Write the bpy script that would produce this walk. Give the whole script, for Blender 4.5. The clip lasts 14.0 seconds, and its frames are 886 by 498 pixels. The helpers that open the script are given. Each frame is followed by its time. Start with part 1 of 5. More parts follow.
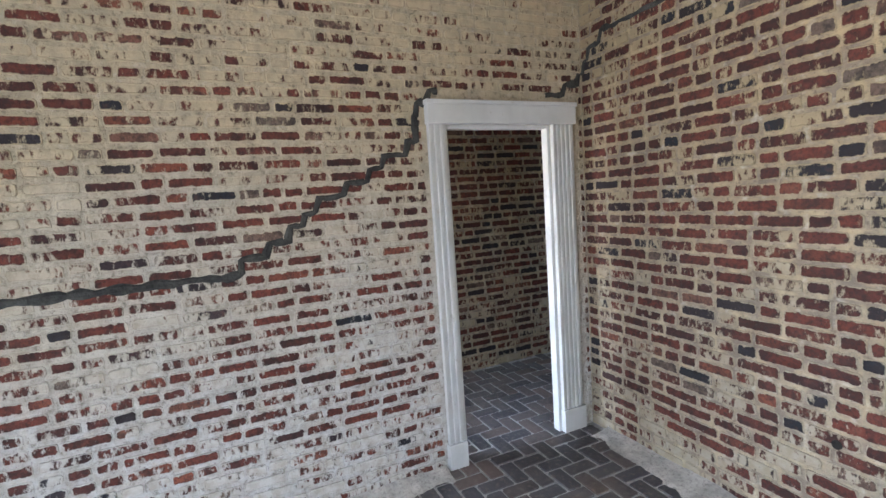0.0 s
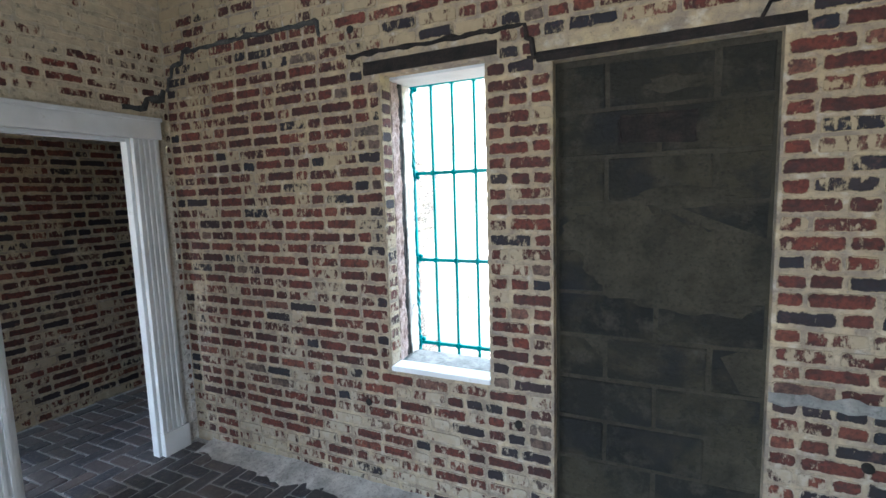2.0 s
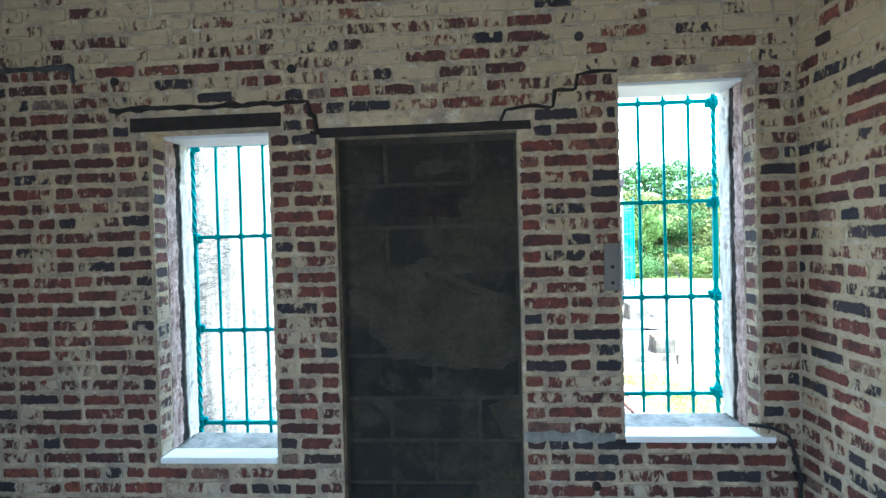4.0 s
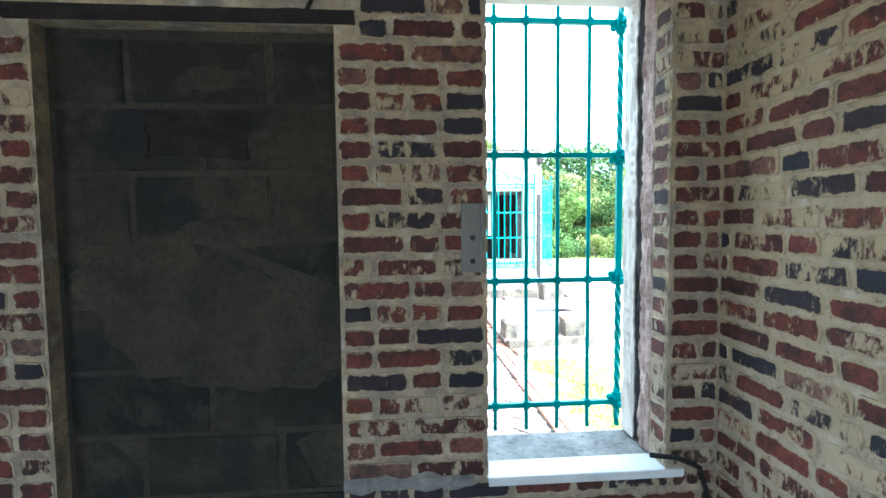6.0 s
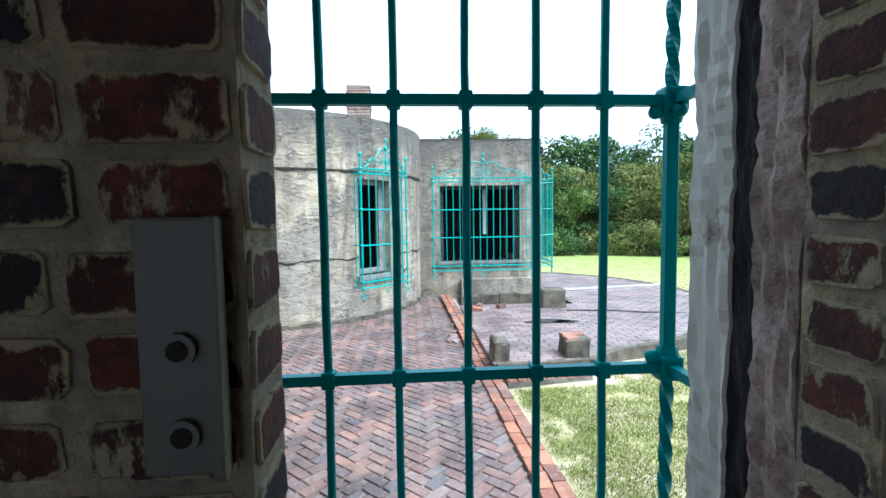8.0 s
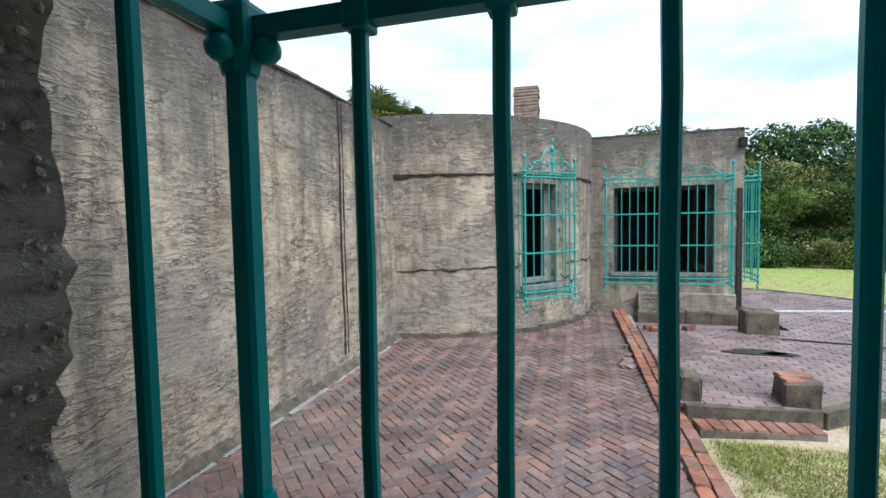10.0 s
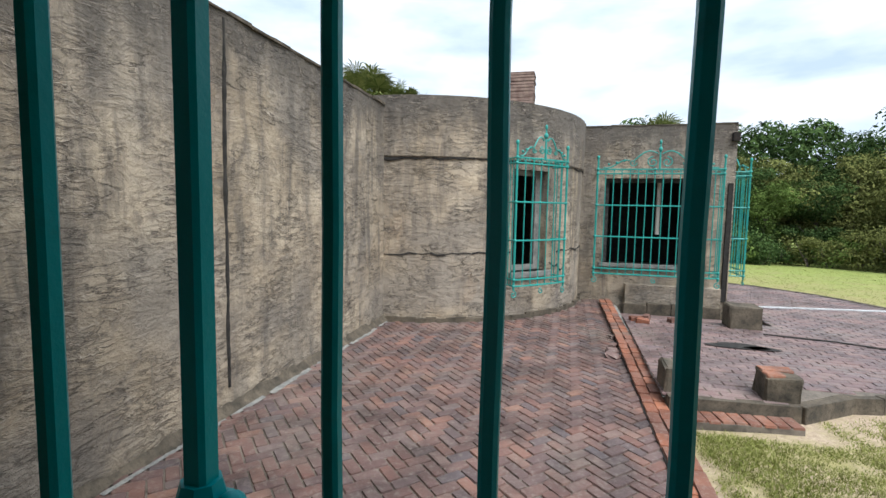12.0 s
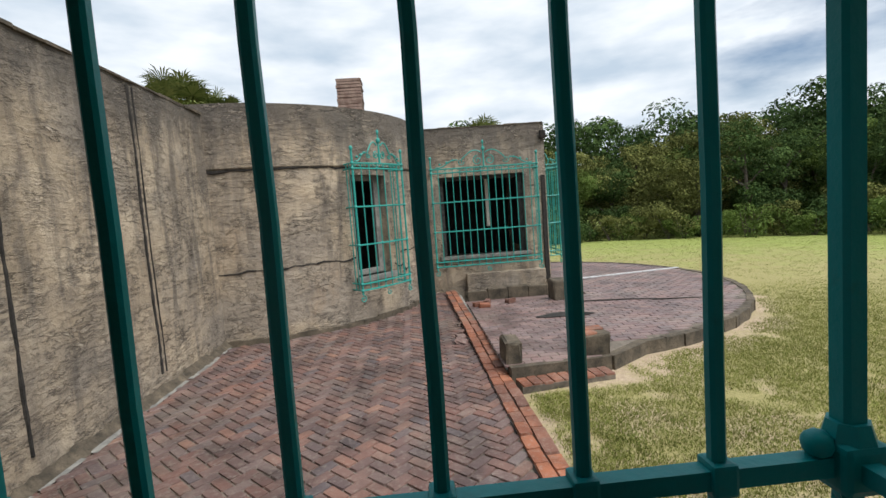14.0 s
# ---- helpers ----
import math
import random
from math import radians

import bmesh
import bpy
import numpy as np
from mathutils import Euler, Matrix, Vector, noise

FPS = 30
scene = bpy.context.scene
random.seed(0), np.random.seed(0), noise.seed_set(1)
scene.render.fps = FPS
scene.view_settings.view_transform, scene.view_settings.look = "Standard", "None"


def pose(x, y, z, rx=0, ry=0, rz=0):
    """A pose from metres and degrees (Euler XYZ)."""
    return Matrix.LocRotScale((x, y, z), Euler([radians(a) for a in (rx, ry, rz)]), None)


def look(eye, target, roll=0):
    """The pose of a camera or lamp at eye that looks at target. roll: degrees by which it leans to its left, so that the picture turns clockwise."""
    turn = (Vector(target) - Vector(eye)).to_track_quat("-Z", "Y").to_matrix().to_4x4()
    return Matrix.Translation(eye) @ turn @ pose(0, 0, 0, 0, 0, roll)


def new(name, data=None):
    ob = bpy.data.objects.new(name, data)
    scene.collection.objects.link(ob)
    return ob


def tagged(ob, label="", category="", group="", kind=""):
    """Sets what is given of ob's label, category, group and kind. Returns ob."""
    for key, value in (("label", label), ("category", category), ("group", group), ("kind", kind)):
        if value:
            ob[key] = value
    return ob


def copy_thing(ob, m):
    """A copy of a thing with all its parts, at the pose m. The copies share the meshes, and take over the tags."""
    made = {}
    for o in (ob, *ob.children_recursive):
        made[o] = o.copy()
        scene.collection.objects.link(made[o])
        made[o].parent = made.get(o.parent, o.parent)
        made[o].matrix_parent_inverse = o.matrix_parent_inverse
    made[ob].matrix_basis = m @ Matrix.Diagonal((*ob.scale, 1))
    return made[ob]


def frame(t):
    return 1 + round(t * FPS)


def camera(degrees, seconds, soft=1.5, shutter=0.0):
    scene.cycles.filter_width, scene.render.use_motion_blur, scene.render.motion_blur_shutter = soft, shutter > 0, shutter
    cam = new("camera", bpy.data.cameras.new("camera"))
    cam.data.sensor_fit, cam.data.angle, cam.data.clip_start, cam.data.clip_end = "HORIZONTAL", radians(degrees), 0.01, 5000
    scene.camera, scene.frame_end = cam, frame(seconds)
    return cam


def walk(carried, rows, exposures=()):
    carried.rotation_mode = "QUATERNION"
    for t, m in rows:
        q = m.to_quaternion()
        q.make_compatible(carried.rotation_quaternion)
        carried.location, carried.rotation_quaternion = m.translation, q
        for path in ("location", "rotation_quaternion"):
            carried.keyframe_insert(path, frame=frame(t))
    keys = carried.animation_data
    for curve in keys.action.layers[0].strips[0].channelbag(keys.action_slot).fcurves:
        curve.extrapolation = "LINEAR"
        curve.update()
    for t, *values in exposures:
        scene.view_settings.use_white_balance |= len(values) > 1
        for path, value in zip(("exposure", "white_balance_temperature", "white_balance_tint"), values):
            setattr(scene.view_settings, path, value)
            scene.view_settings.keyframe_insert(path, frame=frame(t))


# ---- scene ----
cam = camera(85.8, 14.0)
PATH = [
    (0, (-1.115, -2.228, 1.644), (-2.925, -1.405, 1.431), -3.9),
    (0.5, (-1.04, -2.204, 1.65), (-2.578, -0.948, 1.408), -4.2),
    (1, (-0.911, -2.172, 1.673), (-2.234, -0.691, 1.43), -3.7),
    (1.5, (-0.758, -2.149, 1.674), (-1.839, -0.484, 1.428), -2.4),
    (2, (-0.657, -2.136, 1.667), (-1.515, -0.345, 1.435), -1.8),
    (2.5, (-0.606, -2.135, 1.69), (-1.277, -0.263, 1.472), -2.1),
    (3, (-0.582, -2.16, 1.713), (-1.107, -0.235, 1.574), -2.2),
    (3.5, (-0.54, -2.165, 1.736), (-0.885, -0.197, 1.667), -1.9),
    (4, (-0.509, -2.157, 1.727), (-0.635, -0.161, 1.699), -1.5),
    (4.2, (-0.507, -2.143, 1.708), (-0.569, -0.144, 1.686), -1.3),
    (6.5, (0.036, -1.119, 1.653), (0.201, 0.870, 1.519), -0.6),
    (7, (0.143, -0.823, 1.665), (0.307, 1.166, 1.545), -0.7),
    (7.2, (0.176, -0.752, 1.675), (0.345, 1.236, 1.523), -0.8),
    (9.3, (0.351, 0.037, 1.715), (0.158, 2.025, 1.599), -1.1),
    (9.5, (0.346, 0.046, 1.714), (0.047, 2.02, 1.593), -1.2),
    (10, (0.321, 0.061, 1.72), (-0.225, 1.982, 1.611), -1.1),
    (10.5, (0.297, 0.076, 1.718), (-0.434, 1.935, 1.613), 0.4),
    (11, (0.293, 0.098, 1.706), (-0.485, 1.936, 1.594), 0.3),
    (11.5, (0.295, 0.116, 1.702), (-0.357, 2.001, 1.555), 1.6),
    (12, (0.310, 0.127, 1.691), (-0.192, 2.055, 1.522), 1.1),
    (12.5, (0.324, 0.125, 1.680), (-0.024, 2.087, 1.508), -0.2),
    (13, (0.344, 0.124, 1.680), (0.194, 2.110, 1.495), -1.9),
    (13.5, (0.364, 0.118, 1.686), (0.385, 2.109, 1.499), -2.5),
    (14, (0.382, 0.056, 1.67), (0.501, 2.046, 1.508), -4.2),
]
EXPOSURES = [(0.0, 5.25, 5500, 9), (0.5, 4.75, 5350, 7), (1.5, 4.65, 5300, 7), (2.0, 4.55, 5200, 5), (3.0, 4.05, 4800, -1), (4.2, 4.1, 4700, -2), (6.3, 3.9, 5000, -1), (7.2, 3.2, 5000, -1),
             (8.8, 0.8, 5000, 2), (10.0, 0.9, 5500, 6), (11.0, 1.1, 5800, 8), (12.5, 0.55, 6000, 9), (14.0, 0.45, 6300, 10)]
walk(cam, [(t, look(eye, target, roll)) for t, eye, target, roll in PATH], EXPOSURES)

# ---- world, sun and daylight ----
world = bpy.data.worlds.new("sky")
scene.world = world
world.use_nodes = True
wt = world.node_tree
wt.nodes.clear()
w_out = wt.nodes.new("ShaderNodeOutputWorld")
w_bg = wt.nodes.new("ShaderNodeBackground")
w_sky = wt.nodes.new("ShaderNodeTexSky")
w_sky.sky_type = "NISHITA"
w_sky.sun_disc = False
w_sky.sun_elevation = radians(56)
w_sky.sun_rotation = radians(132)
w_co = wt.nodes.new("ShaderNodeTexCoord")
w_map = wt.nodes.new("ShaderNodeMapping")
w_map.inputs["Scale"].default_value = (1.0, 1.0, 3.2)
w_noise = wt.nodes.new("ShaderNodeTexNoise")
w_noise.inputs["Scale"].default_value = 2.3
w_noise.inputs["Detail"].default_value = 7
w_noise.inputs["Roughness"].default_value = 0.55
w_ramp = wt.nodes.new("ShaderNodeValToRGB")
w_ramp.color_ramp.elements[0].position = 0.24
w_ramp.color_ramp.elements[1].position = 0.42
w_mix = wt.nodes.new("ShaderNodeMixRGB")
w_n2 = wt.nodes.new("ShaderNodeTexNoise")
w_n2.inputs["Scale"].default_value = 5.0
w_n2.inputs["Detail"].default_value = 5
w_cr = wt.nodes.new("ShaderNodeValToRGB")
w_cr.color_ramp.elements[0].position = 0.3
w_cr.color_ramp.elements[0].color = (5.6, 6.6, 7.6, 1)
w_cr.color_ramp.elements[1].position = 0.65
w_cr.color_ramp.elements[1].color = (9.8, 10.1, 10.3, 1)
L = wt.links.new
L(w_co.outputs["Generated"], w_map.inputs["Vector"])
L(w_map.outputs["Vector"], w_noise.inputs["Vector"])
L(w_map.outputs["Vector"], w_n2.inputs["Vector"])
L(w_noise.outputs["Fac"], w_ramp.inputs["Fac"])
L(w_n2.outputs["Fac"], w_cr.inputs["Fac"])
L(w_ramp.outputs["Color"], w_mix.inputs["Fac"])
L(w_sky.outputs["Color"], w_mix.inputs["Color1"])
L(w_cr.outputs["Color"], w_mix.inputs["Color2"])
L(w_mix.outputs["Color"], w_bg.inputs["Color"])
w_bg.inputs["Strength"].default_value = 0.076
L(w_bg.outputs["Background"], w_out.inputs["Surface"])

sun = new("sun", bpy.data.lights.new("sun", "SUN"))
sun.data.energy = 3.1
sun.data.angle = radians(35)
sun.data.color = (1.0, 0.96, 0.9)
sun.matrix_world = look((10, -9, 20), (0, 0, 0))


def daylight(name, x, y, z, wide, high, turn, watts):
    """An area lamp at an opening, added to strengthen the sky light there."""
    lamp = new(name, bpy.data.lights.new(name, "AREA"))
    lamp.data.shape, lamp.data.size, lamp.data.size_y = "RECTANGLE", wide, high
    lamp.data.energy = watts
    lamp.data.color = (0.93, 0.97, 1.0)
    lamp.matrix_world = pose(x, y, z, 90, 0, turn)
    return lamp


# Rear doorway and its lamp are unseen, added to light the room.
daylight("door_daylight", -0.55, -4.62, 1.03, 0.76, 2.0, 0, 2.0)
daylight("side_daylight", -3.72, -3.78, 1.1, 0.94, 2.05, -90, 3.4)
daylight("passage_daylight", -4.2, -2.81, 1.0, 0.7, 1.95, 0, 0.07)

# ---- materials ----


class Graph:
    """A material's node graph, with one method for each kind of node in use."""

    def __init__(self, name):
        self.m = bpy.data.materials.new(name)
        self.m.use_nodes = True
        self.t = self.m.node_tree
        self.b = self.t.nodes["Principled BSDF"]
        self.pos = self.t.nodes.new("ShaderNodeNewGeometry").outputs["Position"]

    def put(self, socket, value):
        if hasattr(value, "is_linked"):
            self.t.links.new(value, socket)
        elif isinstance(value, (tuple, list)) and len(value) == 3 and socket.type == "RGBA":
            socket.default_value = (*value, 1)
        else:
            socket.default_value = value

    def stretch(self, x, y, z, vec=None):
        n = self.t.nodes.new("ShaderNodeMapping")
        self.put(n.inputs["Vector"], vec or self.pos)
        n.inputs["Scale"].default_value = (x, y, z)
        return n.outputs["Vector"]

    def noise(self, scale, detail=4, rough=0.55, vec=None, distort=0.0):
        n = self.t.nodes.new("ShaderNodeTexNoise")
        self.put(n.inputs["Vector"], vec or self.pos)
        n.inputs["Scale"].default_value = scale
        n.inputs["Detail"].default_value = detail
        n.inputs["Roughness"].default_value = rough
        n.inputs["Distortion"].default_value = distort
        return n.outputs["Fac"]

    def cells(self, scale, vec=None, feature="F1"):
        n = self.t.nodes.new("ShaderNodeTexVoronoi")
        n.feature = feature
        self.put(n.inputs["Vector"], vec or self.pos)
        n.inputs["Scale"].default_value = scale
        return n.outputs["Distance"]

    def ramp(self, fac, *stops, step=False):
        n = self.t.nodes.new("ShaderNodeValToRGB")
        self.put(n.inputs["Fac"], fac)
        e = n.color_ramp.elements
        while len(e) < len(stops):
            e.new(0.5)
        if step:
            n.color_ramp.interpolation = "CONSTANT"
        for i, (p, c) in enumerate(stops):
            e[i].position = p
            e[i].color = (c, c, c, 1) if isinstance(c, (int, float)) else (*c, 1)
        return n.outputs["Color"]

    def mix(self, fac, a, b, kind="MIX"):
        n = self.t.nodes.new("ShaderNodeMixRGB")
        n.blend_type = kind
        self.put(n.inputs["Fac"], fac)
        self.put(n.inputs["Color1"], a)
        self.put(n.inputs["Color2"], b)
        return n.outputs["Color"]

    def calc(self, kind, a, b):
        n = self.t.nodes.new("ShaderNodeMath")
        n.operation = kind
        self.put(n.inputs[0], a)
        self.put(n.inputs[1], b)
        return n.outputs["Value"]

    def axis(self, name):
        n = self.t.nodes.new("ShaderNodeSeparateXYZ")
        self.put(n.inputs["Vector"], self.pos)
        return n.outputs[name]

    def random(self, island):
        if island:
            return self.t.nodes.new("ShaderNodeNewGeometry").outputs["Random Per Island"]
        return self.t.nodes.new("ShaderNodeObjectInfo").outputs["Random"]

    def done(self, color, rough=0.85, bump=None, strength=0.4, depth=0.01, metal=0.0, spec=0.4):
        self.put(self.b.inputs["Base Color"], color)
        self.put(self.b.inputs["Roughness"], rough)
        self.b.inputs["Metallic"].default_value = metal
        self.b.inputs["Specular IOR Level"].default_value = spec
        if bump is not None:
            n = self.t.nodes.new("ShaderNodeBump")
            n.inputs["Strength"].default_value = strength
            n.inputs["Distance"].default_value = depth
            self.put(n.inputs["Height"], bump)
            self.t.links.new(n.outputs["Normal"], self.b.inputs["Normal"])
        return self.m


def limewash_colour(g):
    """Old lime: cream high up, washed out whiter and greyer low down, partly the light's tint put into the colour."""
    up = g.calc("ADD", g.calc("MULTIPLY", g.axis("Z"), 0.36), g.calc("MULTIPLY", g.noise(1.4, 3), 0.5))
    tone = g.ramp(up, (0.45, (0.66, 0.67, 0.68)), (0.74, (0.60, 0.57, 0.50)), (1.0, (0.57, 0.50, 0.36)))
    dirt = g.noise(22, 5, 0.6)
    return g.mix(g.ramp(dirt, (0.35, 0.55), (0.6, 0.0)), tone, (0.34, 0.30, 0.24))


def wall_brick(name, island, cover, dark, tan, top, ragged=0.74, deep=1.0, lime_level=1.0):
    """Worn wall brick, part hidden by smeared lime. cover: how much of it; dark: share of blue-black bricks;
    ragged: the lower, the further the lime runs in from the joints; deep: factor on the clay's tone;
    the last argument is a factor on the lime's tone, darker below 1."""
    g = Graph(name)
    r = g.random(island)
    tone = g.ramp(r, (0.0, (0.022, 0.026, 0.036)), (dark, (0.042, 0.032, 0.036)), (dark + 0.05, (0.095, 0.032, 0.026)),
                  (0.6, (0.19, 0.052, 0.034)), (0.8, (0.07, 0.026, 0.022)), (0.93, (0.24, 0.075, 0.045)), (1.0, (0.18, 0.14, 0.11)))
    tone = g.mix(1.0, tone, (deep, deep, deep), "MULTIPLY")
    grain = g.noise(60, 6, 0.7)
    tone = g.mix(g.ramp(grain, (0.34, 0.7), (0.56, 0.0)), tone, (0.022, 0.016, 0.016))
    blot = g.noise(13, 5, 0.65)
    tone = g.mix(g.ramp(blot, (0.38, 0.65), (0.52, 0.0)), tone, (0.026, 0.018, 0.018))
    tone = g.mix(g.ramp(blot, (0.58, 0.0), (0.72, 0.3)), tone, (0.22, 0.10, 0.07))
    patch = g.noise(3.2, 3, 0.5)
    fine = g.noise(19, 6, 0.68, g.stretch(1.5, 1.5, 0.75))
    wet = g.calc("SUBTRACT", g.calc("ADD", g.calc("MULTIPLY", patch, 0.65), g.calc("MULTIPLY", fine, 1.05)), 0.175)
    own = g.calc("MULTIPLY", g.calc("FRACT", g.calc("MULTIPLY", r, 37.7), 0), 0.28)
    band = g.calc("ADD", g.axis("Z"), g.calc("MULTIPLY", g.noise(0.9, 3), 0.9))
    high = g.ramp(g.calc("MULTIPLY", band, 0.25), (0.12, 0.15), (0.24, 0.0), (0.66, 0.0), (0.86, top))
    own = g.calc("ADD", own, high)
    wash = g.ramp(g.calc("ADD", wet, own), (1.04 - cover * 0.3, 0.0), (1.12 - cover * 0.3, 0.92))
    lime = g.mix(1.0, g.mix(tan, limewash_colour(g), (0.43, 0.33, 0.18)), (lime_level, lime_level * 0.985, lime_level * 0.95), "MULTIPLY")
    colour = g.mix(wash, tone, lime)
    rim = g.t.nodes.new("ShaderNodeAttribute")
    rim.attribute_name = "edge"
    torn = g.calc("ADD", rim.outputs["Fac"], g.calc("MULTIPLY", g.calc("SUBTRACT", g.noise(26, 6, 0.7), 0.5), 2.4))
    smear = g.ramp(torn, (ragged, 0.0), (ragged + 0.22, 0.95))
    colour = g.mix(smear, colour, lime)
    height = g.calc("ADD", g.calc("MULTIPLY", grain, 0.8), g.calc("ADD", g.calc("MULTIPLY", wash, 0.6), g.calc("MULTIPLY", smear, 0.5)))
    return g.done(colour, 0.9, height, 0.9, 0.007)


def mortar_mat(name, dusk, tan):
    g = Graph(name)
    blot = g.noise(9, 5, 0.6)
    lime = g.mix(tan, limewash_colour(g), (0.43, 0.33, 0.18))
    colour = g.mix(g.ramp(blot, (0.4, dusk), (0.65, 0.0)), lime, (0.20, 0.17, 0.14))
    speck = g.noise(38, 6, 0.72)
    colour = g.mix(g.ramp(speck, (0.36, 0.6), (0.47, 0.0)), colour, (0.13, 0.11, 0.085))
    colour = g.mix(g.ramp(g.noise(15, 4, 0.6), (0.55, 0.0), (0.7, 0.45)), colour, (0.62, 0.58, 0.5))
    return g.done(colour, 0.92, g.calc("ADD", speck, g.noise(12, 4, 0.6)), 1.0, 0.012)


def tabby_concrete():
    """Old stuccoed concrete: buff, trowelled in short level strokes, with run marks, chips and a dark weathered top."""
    g = Graph("weathered_concrete")
    base = g.ramp(g.noise(1.3, 5, 0.62), (0.32, (0.285, 0.225, 0.155)), (0.5, (0.43, 0.345, 0.245)), (0.68, (0.55, 0.455, 0.335)))
    grey = g.noise(0.9, 4, 0.6)
    base = g.mix(g.ramp(grey, (0.43, 0.0), (0.60, 0.65)), base, (0.235, 0.21, 0.182))
    rust = g.noise(1.1, 4, 0.6, g.stretch(1.2, 1.2, 0.5))
    colour = g.mix(g.ramp(rust, (0.60, 0.0), (0.74, 0.4)), base, (0.38, 0.23, 0.11))
    runs = g.noise(1.9, 6, 0.62, g.stretch(1.3, 1.3, 0.26), 0.5)
    colour = g.mix(g.ramp(runs, (0.36, 0.5), (0.50, 0.0)), colour, (0.125, 0.108, 0.094))
    top = g.calc("ADD", g.calc("MULTIPLY", g.axis("Z"), 0.25), g.calc("MULTIPLY", g.noise(2.4, 6, 0.7, g.stretch(1.3, 1.3, 0.6)), 0.4))
    colour = g.mix(g.ramp(top, (0.86, 0.0), (0.99, 0.85)), colour, (0.085, 0.075, 0.066))
    drip = g.calc("ADD", g.noise(2.6, 6, 0.66, g.stretch(1.4, 1.4, 0.18), 0.4), g.calc("MULTIPLY", g.axis("Z"), 0.055))
    colour = g.mix(g.ramp(drip, (0.59, 0.0), (0.72, 0.75)), colour, (0.115, 0.10, 0.085))
    blotch = g.noise(5.5, 8, 0.74, None, 0.4)
    colour = g.mix(g.ramp(blotch, (0.37, 0.6), (0.47, 0.0)), colour, (0.16, 0.135, 0.11))
    stroke = g.noise(8.5, 5, 0.6, g.stretch(0.5, 0.5, 2.1), 0.6)
    flaky = g.ramp(g.noise(2.3, 5, 0.65), (0.46, 0.05), (0.60, 1.0))
    # Pale line beside each dark split paints the lit edge of a flake.
    split_edge = g.calc("MULTIPLY", g.ramp(stroke, (0.468, 0.0), (0.49, 1.0), (0.512, 0.0)), flaky)
    lit_flake = g.calc("MULTIPLY", g.ramp(stroke, (0.512, 0.0), (0.535, 1.0), (0.58, 0.0)), flaky)
    colour = g.mix(g.calc("MULTIPLY", split_edge, 0.8), colour, (0.075, 0.065, 0.055))
    colour = g.mix(g.calc("MULTIPLY", lit_flake, 0.6), colour, (0.66, 0.56, 0.45))
    line = g.ramp(g.noise(2.6, 7, 0.6, g.stretch(0.45, 0.45, 2.2)), (0.488, 0.0), (0.5, 1.0), (0.512, 0.0))
    split = g.calc("MULTIPLY", line, g.ramp(g.noise(1.6, 4, 0.6), (0.46, 0.0), (0.58, 0.8)))
    colour = g.mix(split, colour, (0.07, 0.06, 0.05))
    speck = g.noise(34, 5, 0.7)
    colour = g.mix(g.ramp(speck, (0.30, 0.55), (0.42, 0.0)), colour, (0.12, 0.10, 0.08))
    height = g.calc("ADD", g.calc("SUBTRACT", g.calc("ADD", g.calc("MULTIPLY", stroke, 0.35), g.calc("MULTIPLY", lit_flake, 0.3)), g.calc("MULTIPLY", g.calc("ADD", split, split_edge), 0.22)), g.calc("ADD", g.calc("MULTIPLY", blotch, 0.9), g.calc("MULTIPLY", speck, 0.16)))
    return g.done(colour, 0.93, height, 1.0, 0.055)


def tabby_reveal():
    """Coarse broken concrete with shell and gravel in it."""
    g = Graph("coarse_gravel_concrete")
    colour = g.ramp(g.noise(6, 6, 0.68, g.stretch(0.6, 0.6, 1.3)), (0.34, (0.36, 0.325, 0.275)), (0.5, (0.56, 0.515, 0.44)), (0.68, (0.72, 0.67, 0.59)))
    lump = g.cells(46, None)
    pit = g.noise(26, 8, 0.78, g.stretch(0.7, 0.7, 1.5), 0.5)
    colour = g.mix(g.ramp(pit, (0.35, 0.85), (0.45, 0.0)), colour, (0.06, 0.05, 0.04))
    colour = g.mix(g.ramp(lump, (0.12, 0.6), (0.32, 0.0)), colour, (0.60, 0.56, 0.49))
    brown = g.noise(2.2, 5, 0.65, g.stretch(1.5, 1.5, 0.7))
    colour = g.mix(g.ramp(brown, (0.52, 0.0), (0.62, 0.55)), colour, (0.32, 0.25, 0.18))
    height = g.calc("ADD", g.calc("MULTIPLY", pit, 1.2), g.calc("SUBTRACT", g.calc("MULTIPLY", g.noise(7, 6, 0.7), 1.0), g.calc("MULTIPLY", lump, 0.5)))
    return g.done(colour, 0.95, height, 1.0, 0.03)


def plain_stone(name, a, b, scale=6, bump=0.6):
    g = Graph(name)
    colour = g.ramp(g.noise(scale, 6, 0.65), (0.32, a), (0.68, b))
    colour = g.mix(g.ramp(g.noise(scale * 7, 4, 0.7), (0.3, 0.6), (0.5, 0.0)), colour, tuple(c * 0.35 for c in a))
    return g.done(colour, 0.92, g.noise(scale * 6, 6, 0.7), bump, 0.012)


